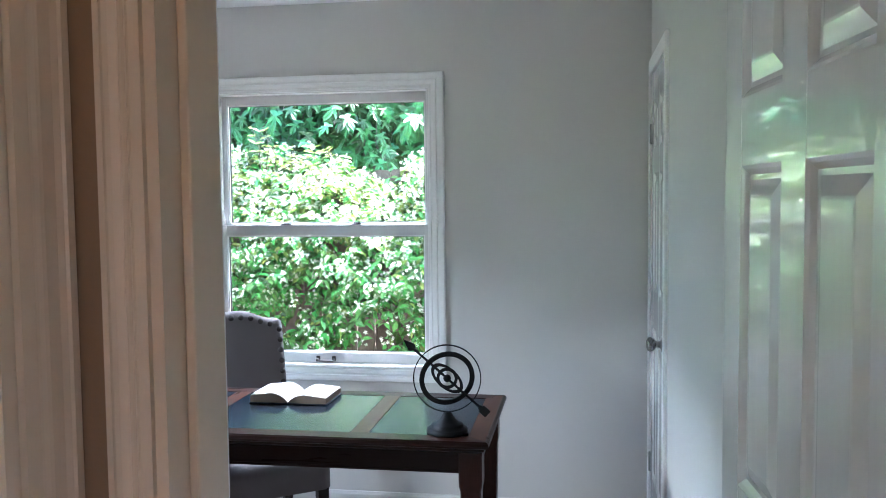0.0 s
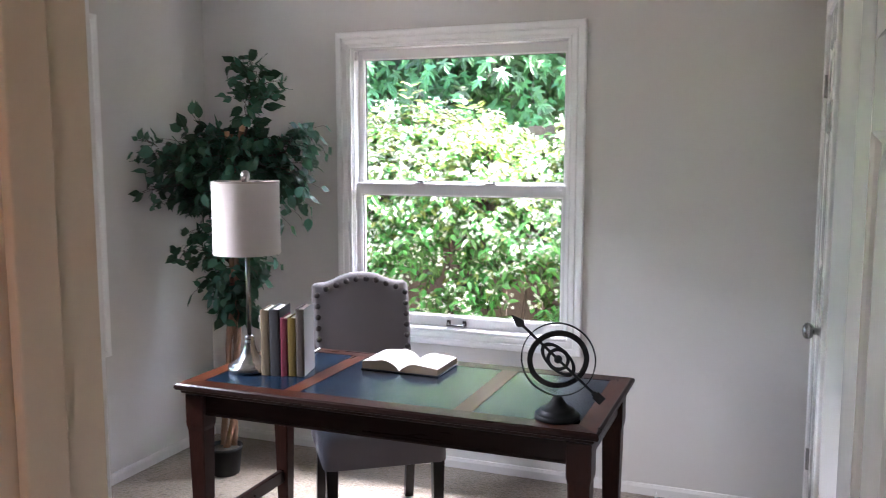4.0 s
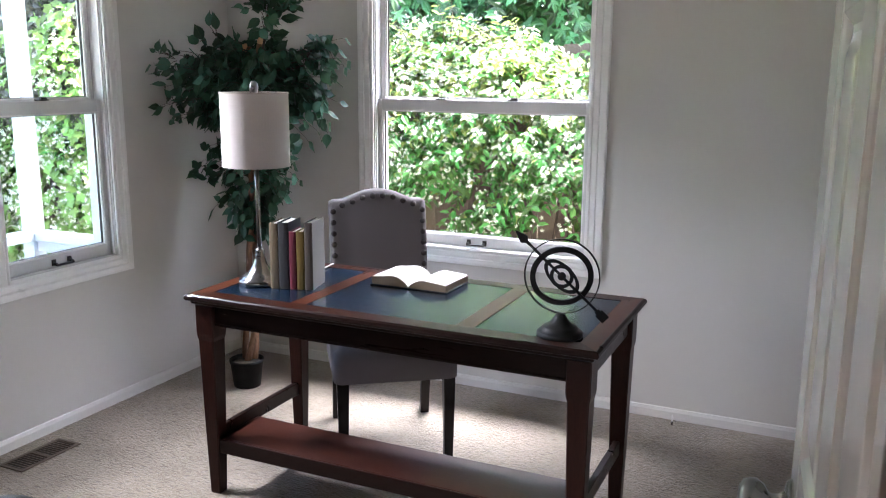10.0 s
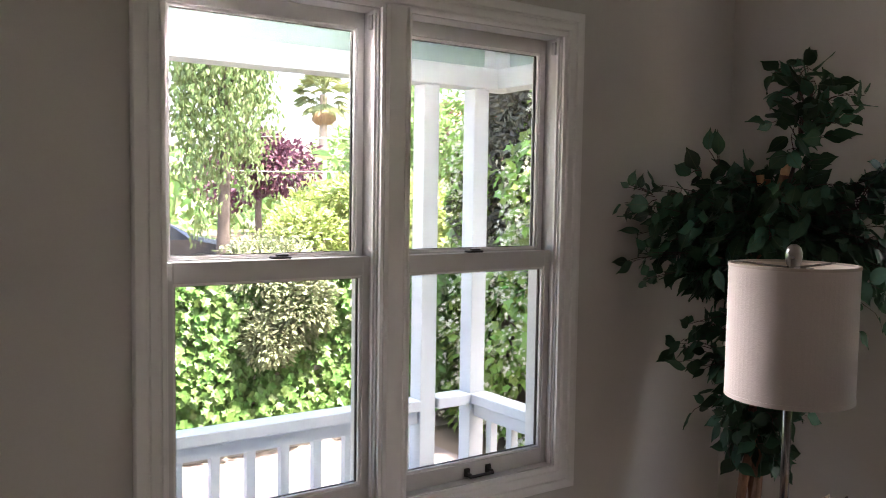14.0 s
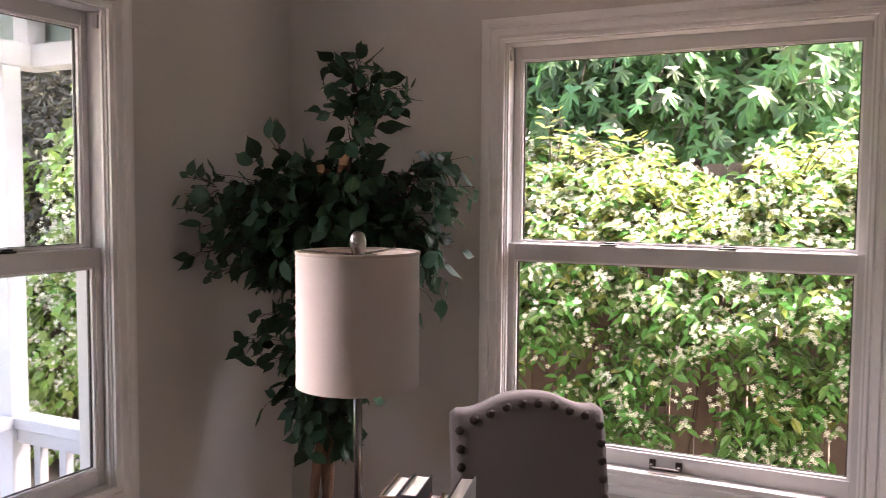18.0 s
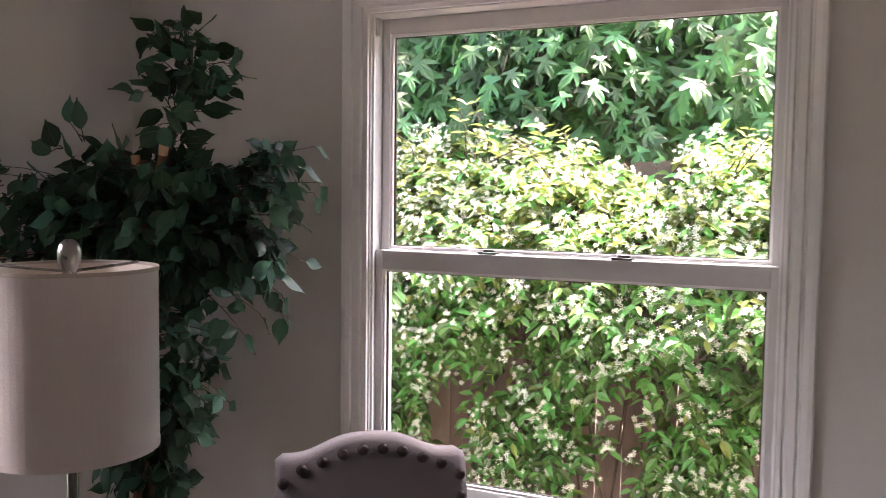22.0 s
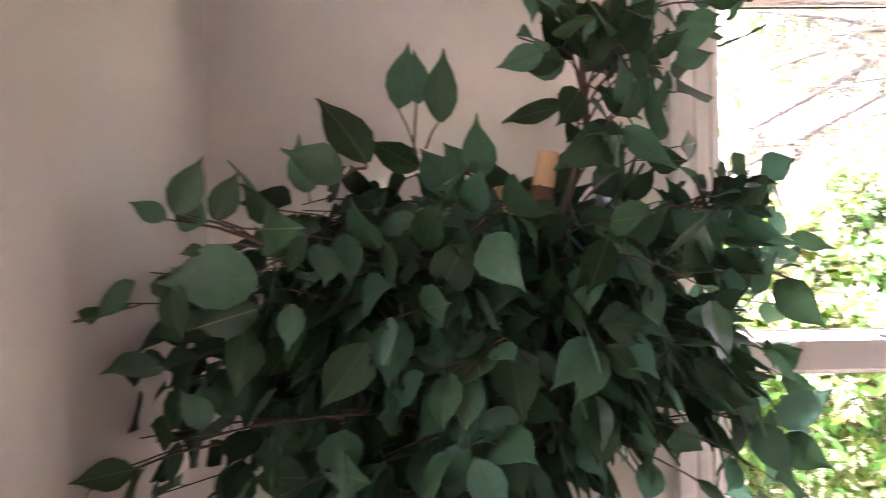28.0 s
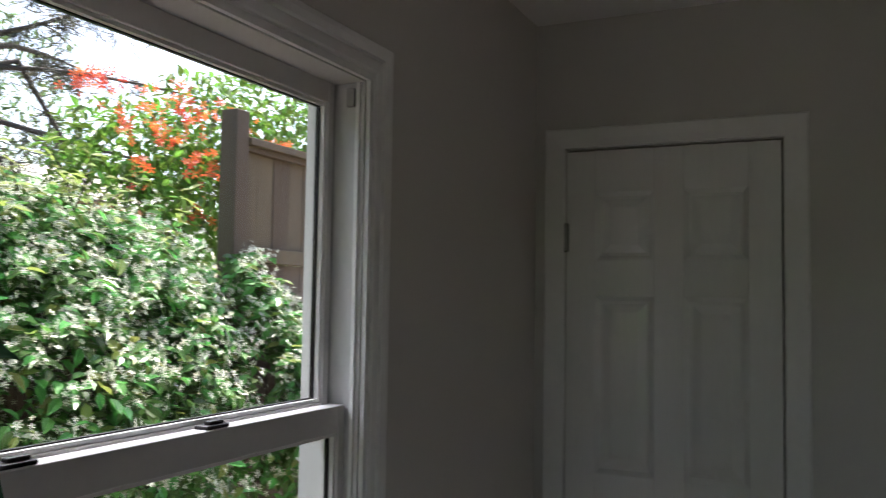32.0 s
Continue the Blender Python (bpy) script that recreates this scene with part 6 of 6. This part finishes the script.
p, o, k = mound(46000, 1.45, 0.95, 1.4, 5.2, 2.0, 0.9)
leaves("needles", OVAL, p * np.array((0.93, 0.93, 1)), o * 0.3 + rng.normal(0, 0.8, p.shape) - np.array((0, 0, 0.4)), rng.normal(0, 1, p.shape), rng.uniform(0.045, 0.105, len(p)), CONIFER, cedar, "grey-green needles")
p, o, k = mound(21000, 1.55, 1.05, 0.1, 4.6, 5.0)
low = (p[:, 2] < 2.35 + 0.9 * k) | ((p[:, 0] < -0.95) & (p[:, 2] < 3.6)) | (k > 0.42)
leaves("ivy", IVYLEAF, p[low], o[low] * 0.4 + rng.normal(0, 0.5, p[low].shape) - np.array((0, 0, 0.6)), o[low] + np.array((0, 0, 0.5)), rng.uniform(0.06, 0.115, low.sum()), IVY, cedar, "bright green ivy leaves")
fl = p[low][rng.random(low.sum()) < 0.30]
fp = np.repeat(fl, 5, 0) * np.array((1.04, 1.04, 1)) + rng.normal(0, 0.03, (len(fl) * 5, 3))
leaves("flowers", STAR, fp, rng.normal(0, 1, fp.shape), np.tile((0.5, -0.7, 0.4), (len(fp), 1)) + rng.normal(0, 0.3, fp.shape), rng.uniform(0.025, 0.045, len(fp)), FLOWER, cedar, "white flower clusters")

# ivy-covered wall across the drive
bank = thing("ivy_wall", pose(-4.55, 4.6, GZ), "garden wall thickly covered with ivy", "hedge")
part("wall_core", loft([[(-0.25, y, 0), (0.20, y, 0), (0.10, y, h), (-0.15, y, h)] for y, h in ((-4.5, 1.30), (-2.6, 1.30), (-0.8, 1.32), (0.6, 1.40), (3.2, 1.45))]), STONE, bank)
nb = 24000
yb = rng.uniform(-4.6, 3.2, nb)
hb = 1.33 + 0.02 * (yb + 4.6) + np.array([0.18 * noise.noise(Vector((v * 1.3, 0.5, 0))) for v in yb])
zb = hb * rng.uniform(0.05, 1.08, nb) ** 0.62
xb = 0.26 - 0.10 * zb / hb + rng.normal(0, 0.05, nb) + np.array([0.10 * noise.noise(Vector((a * 2, b * 2, 7))) for a, b in zip(yb, zb)])
xb = np.where(zb > hb, rng.uniform(-0.3, 0.25, nb), xb)
p = np.stack([xb, yb, zb], 1)
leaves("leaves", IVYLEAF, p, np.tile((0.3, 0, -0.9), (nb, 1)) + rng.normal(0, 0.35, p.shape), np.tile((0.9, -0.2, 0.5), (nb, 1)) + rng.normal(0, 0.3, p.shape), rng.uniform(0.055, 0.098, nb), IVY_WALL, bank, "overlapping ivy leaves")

# shrubs and trees to the west
tree("golden_shrub", -7.5, 7.0, 2.2, 0.08, [((-0.4, -0.4, 1.75), (0.6, 0.6, 0.5)), ((0.3, 0.4, 1.85), (0.65, 0.65, 0.5)), ((0.0, 0.0, 2.02), (0.6, 0.6, 0.36)), ((0.3, 1.2, 1.75), (0.7, 0.7, 0.5)), ((0.5, -0.2, 1.3), (0.5, 0.7, 0.5)), ((0.2, -0.9, 1.5), (0.6, 0.6, 0.5)), ((-0.2, 0.9, 1.9), (0.55, 0.6, 0.45))],
     GOLDEN, 0.095, OVAL, 2300, "rounded golden-green shrub behind the wall", droop=0.1)
tree("juniper_shrub", -4.80, 4.40, 1.7, 0.06, [((0.35, 0.0, 1.50), (0.40, 0.42, 0.30)), ((0.55, 0.15, 1.22), (0.24, 0.34, 0.30)), ((0.60, -0.1, 0.98), (0.16, 0.24, 0.22))], JUNIPER, 0.055, OVAL, 2400, "grey-green juniper over the garden wall", droop=0.1)


def weeping(name, x, y, height, spread, label):
    t = thing(name, pose(x, y, GZ), label, "tree")
    wood = bmesh.new()
    limb(wood, (0, 0, 0), (0.1, 0.1, height * 0.9), 0.16, 0.05, 0.15, 8, 9)
    pos = []
    for k in range(70):
        a = k * 2.4
        r = spread * math.sqrt((k + 1) / 70)
        z = height * prng.uniform(0.7, 1.0)
        c = Vector((r * math.cos(a), r * math.sin(a), z))
        limb(wood, (0.05, 0.05, height * prng.uniform(0.5, 0.88)), c, 0.03, 0.01, 0.15, 4, 5)
        drop = prng.uniform(1.5, 4.0)
        for j in range(90):
            g = prng.random()
            pos.append((c.x + prng.gauss(0, 0.10) + 0.15 * math.sin(g * 5 + k), c.y + prng.gauss(0, 0.10), c.z - drop * g))
    part("trunk", wood, TRUNK, t, smooth=True)
    pos = np.array(pos)
    leaves("crown", OVAL, pos, scatter_aims(len(pos), (0, 0, -0.9), 0.2, 0.4), rng.normal(0, 1, pos.shape), rng.uniform(0.10, 0.19, len(pos)), BIRCH, t)
    return t


weeping("weeping_birch", -16.0, 8.2, 6.8, 1.15, "weeping birch with long hanging twigs")
weeping("weeping_birch", -22.0, 10.4, 9.5, 1.3, "taller weeping birch behind the first")
tree("purple_plum", -27, 13.7, 5.2, 0.15, [((-0.6, -0.8, 2.6), (1.3, 1.3, 1.1)), ((0.4, 0.6, 3.0), (1.3, 1.3, 1.0)), ((0.2, -0.2, 3.6), (1.0, 1.0, 0.7))], PLUM, 0.28, OVAL, 800, "dark purple plum tree", droop=0.2)
tree("street_tree", -40, 25.0, 8.0, 0.25, [((0, -1.0, 4.2), (2.2, 2.2, 1.5)), ((0.6, 1.0, 5.2), (2.4, 2.4, 1.7)), ((-0.5, 3.0, 4.4), (2.4, 2.4, 1.6)), ((0.8, 4.8, 5.4), (2.6, 2.6, 2.0))], GREENTREE, 0.38, OVAL, 900, "bright green street tree", droop=0.2)
tree("garden_tree", -15, 13.2, 6.0, 0.15, [((0, 0, 3.4), (1.3, 1.3, 1.2)), ((0.9, 1.0, 4.4), (1.3, 1.3, 1.1)), ((1.6, 2.0, 3.4), (1.4, 1.4, 1.3))], GREENTREE, 0.20, OVAL, 900, "leafy garden tree behind the shrubs", droop=0.2)

tree("garden_tree", -14.2, 11.7, 5.4, 0.13, [((0, -0.5, 3.0), (0.9, 0.9, 0.9)), ((0.2, 0.5, 3.3), (1.0, 0.9, 0.9)), ((0, 0.0, 4.0), (0.9, 0.9, 0.8)), ((0.3, 1.2, 2.6), (0.9, 0.9, 0.9))], GREENTREE, 0.17, OVAL, 900, "pale green leafy tree beyond the shrubs", droop=0.2)
tree("pale_leafy_tree", 11.0, 21.5, 10.0, 0.2, [((-3.0, 0, 5.0), (1.8, 1.5, 1.8)), ((-1.0, 0, 6.4), (2.0, 1.5, 2.0)), ((1.5, 0, 5.4), (2.0, 1.5, 2.0)), ((3.6, 0.5, 6.6), (2.0, 1.5, 2.2)), ((-2.2, 0.5, 8.0), (1.8, 1.5, 1.5)), ((1.0, 0.3, 8.6), (2.2, 1.5, 1.6))], BIRCH, 0.24, OVAL, 900, "pale yellow-green tree behind the conifer", droop=0.2)

palm = thing("fan_palm", pose(-36, 20.6, GZ), "tall fan palm with a skirt of dead fronds", "tree")
wood = bmesh.new()
limb(wood, (0, 0, 0), (0.1, 0, 6.9), 0.24, 0.19, 0.05, 10, 10)
part("trunk", wood, PALMTRUNK, palm, smooth=True)
for nm, mat_, nfr, lo, hi, rlen, z0 in (("crown", PALM, 64, -50, 84, 1.55, 6.95), ("dead_skirt", DEADPALM, 70, -88, -58, 1.15, 6.75)):
    V, F = [], []
    for k in range(nfr):
        az, el = k * 2.4, radians(prng.uniform(lo, hi))
        d = Vector((math.cos(az) * math.cos(el), math.sin(az) * math.cos(el), math.sin(el)))
        root = Vector((0.1, 0, z0))
        c = root + d * rlen * 0.62
        s = d.cross(Vector((0, 0, 1))).normalized()
        u = s.cross(d)
        for j in range(11):
            b = radians(-75 + 15 * j)
            tip = c + (d * math.cos(b) + s * math.sin(b)) * rlen * 0.46 - Vector((0, 0, 0.10 + 0.22 * abs(math.sin(b))))
            w = (s * math.cos(b) - d * math.sin(b)) * (0.035 if nm == "dead_skirt" else 0.055)
            mid_ = (c + tip) / 2 + u * 0.05
            i = len(V)
            V += [tuple(c), tuple(mid_ + w), tuple(tip), tuple(mid_ - w)]
            F.append((i, i + 1, i + 2, i + 3))
        i = len(V)
        V += [tuple(root + s * 0.03), tuple(root - s * 0.03), tuple(c - s * 0.02), tuple(c + s * 0.02)]
        F.append((i, i + 1, i + 2, i + 3))
    cloud(nm, V, F, mat_, palm, "hanging dead brown fronds" if nm == "dead_skirt" else "")

# red-roofed house and low white house across the street
far_house = thing("red_roofed_house", pose(-17.5, 17.0, GZ), "neighbouring house with red-brown shingled walls", "house")
part("wall", box((-2, -2, 0), (2, 3, 2.6)), STUCCO, far_house)
part("roof", loft([[(-2.4, y, 2.5), (2.4, y, 2.5), (0.9, y, 4.6), (-0.9, y, 4.6)] for y in (-2.4, 3.4)]), ROOFRED, far_house)
for k in range(7):
    part("shingle_course", box((-2.43 + 0.215 * k, -2.45, 2.5 + 0.29 * k), (2.43 - 0.215 * k, -2.40, 2.54 + 0.29 * k)), ROOFRED, far_house)
for k in range(2):
    w = part("window", box((2.0, -1.2 + 2 * k, 1.0), (2.05, -0.3 + 2 * k, 2.1)), TRIM, far_house)
    part("pane", box((2.05, -1.12 + 2 * k, 1.08), (2.06, -0.38 + 2 * k, 2.02)), PANEGREY, w)
white_house = thing("white_house", pose(-42, 28.5, GZ), "low white house across the street", "house")
part("wall", box((-3, -3, 0), (3, 4, 2.6)), STUCCO, white_house)
part("roof", loft([[(-3.5, y, 2.5), (3.5, y, 2.5), (0, y, 3.5)] for y in (-3.5, 4.5)]), ROOFPALE, white_house)
w = part("window", box((3.0, -1.0, 1.0), (3.05, 0.4, 2.2)), TRIM, white_house)
part("pane", box((3.05, -0.9, 1.1), (3.06, 0.3, 2.1)), PANEGREY, w)
for z, sag in ((3.15, 0.25), (2.05, 0.2)):
    line = thing("overhead_cable", pose(-22, 4.0, z), "thin overhead cable across the street", "cable")
    part("wire", tube([(-1.0 + 0.04 * (k - 10), -14 + 2.8 * k / 2, 0.25 - sag * (1 - ((k - 10) / 10) ** 2)) for k in range(21)], (0.012,) * 21, 5), PORCHWHITE, line)
car = thing("parked_car", pose(-19, 7.3, GZ + 0.02, 0, 0, 75), "dark parked car half hidden by shrubs", "car")
part("body", loft([[(x, y, z) for y, z in ((-0.8, lo), (0.8, lo), (0.85, md), (0.6, tp), (-0.6, tp), (-0.85, md))] for x, lo, md, tp in ((-2.1, 0.35, 0.7, 0.85), (-1.6, 0.25, 0.85, 1.05), (-0.9, 0.25, 0.95, 1.45), (0.4, 0.25, 0.95, 1.45), (1.1, 0.25, 0.95, 1.05), (2.1, 0.35, 0.75, 0.85))]), CARPAINT, car)
for sx in (-1.3, 1.3):
    for sy in (-0.82, 0.82):
        wheel = part("wheel", lathe(((0.0, -0.1), (0.30, -0.1), (0.32, -0.06), (0.32, 0.06), (0.30, 0.1), (0.0, 0.1)), 20, pose(sx, sy, 0.32, 90)), RUBBER, car)
        part("rim", lathe(((0.0, -0.105), (0.19, -0.105), (0.19, 0.105), (0.0, 0.105)), 16, pose(sx, sy, 0.32, 90)), STEEL, wheel)

# far greenery all round
woods = thing("distant_trees", pose(0, 0, GZ), "hazy line of distant trees", "woods", kind="stuff")
V = []
for k in range(240):
    a = radians(-75 + 215 * k / 239)
    r = 46 + 8 * math.sin(k * 1.7)
    V.append((-r * math.sin(a) * 1.0, r * math.cos(a), prng.uniform(1.0, 3.0), prng.uniform(1.5, 2.6)))
pos = []
for x, y, z, r in V:
    d = rng.normal(0, 1, (70, 3))
    d /= np.linalg.norm(d, axis=1, keepdims=True)
    pos.append(np.array((x, y, z)) + d * r * np.array((1.2, 1.2, 1.0)) * rng.uniform(0.6, 1, (70, 1)))
pos = np.concatenate(pos)
leaves("crown", OVAL, pos, scatter_aims(len(pos), (0, 0, 0), 0.2, 0.8), rng.normal(0, 1, pos.shape), rng.uniform(0.6, 1.1, len(pos)), GREENTREE, woods)
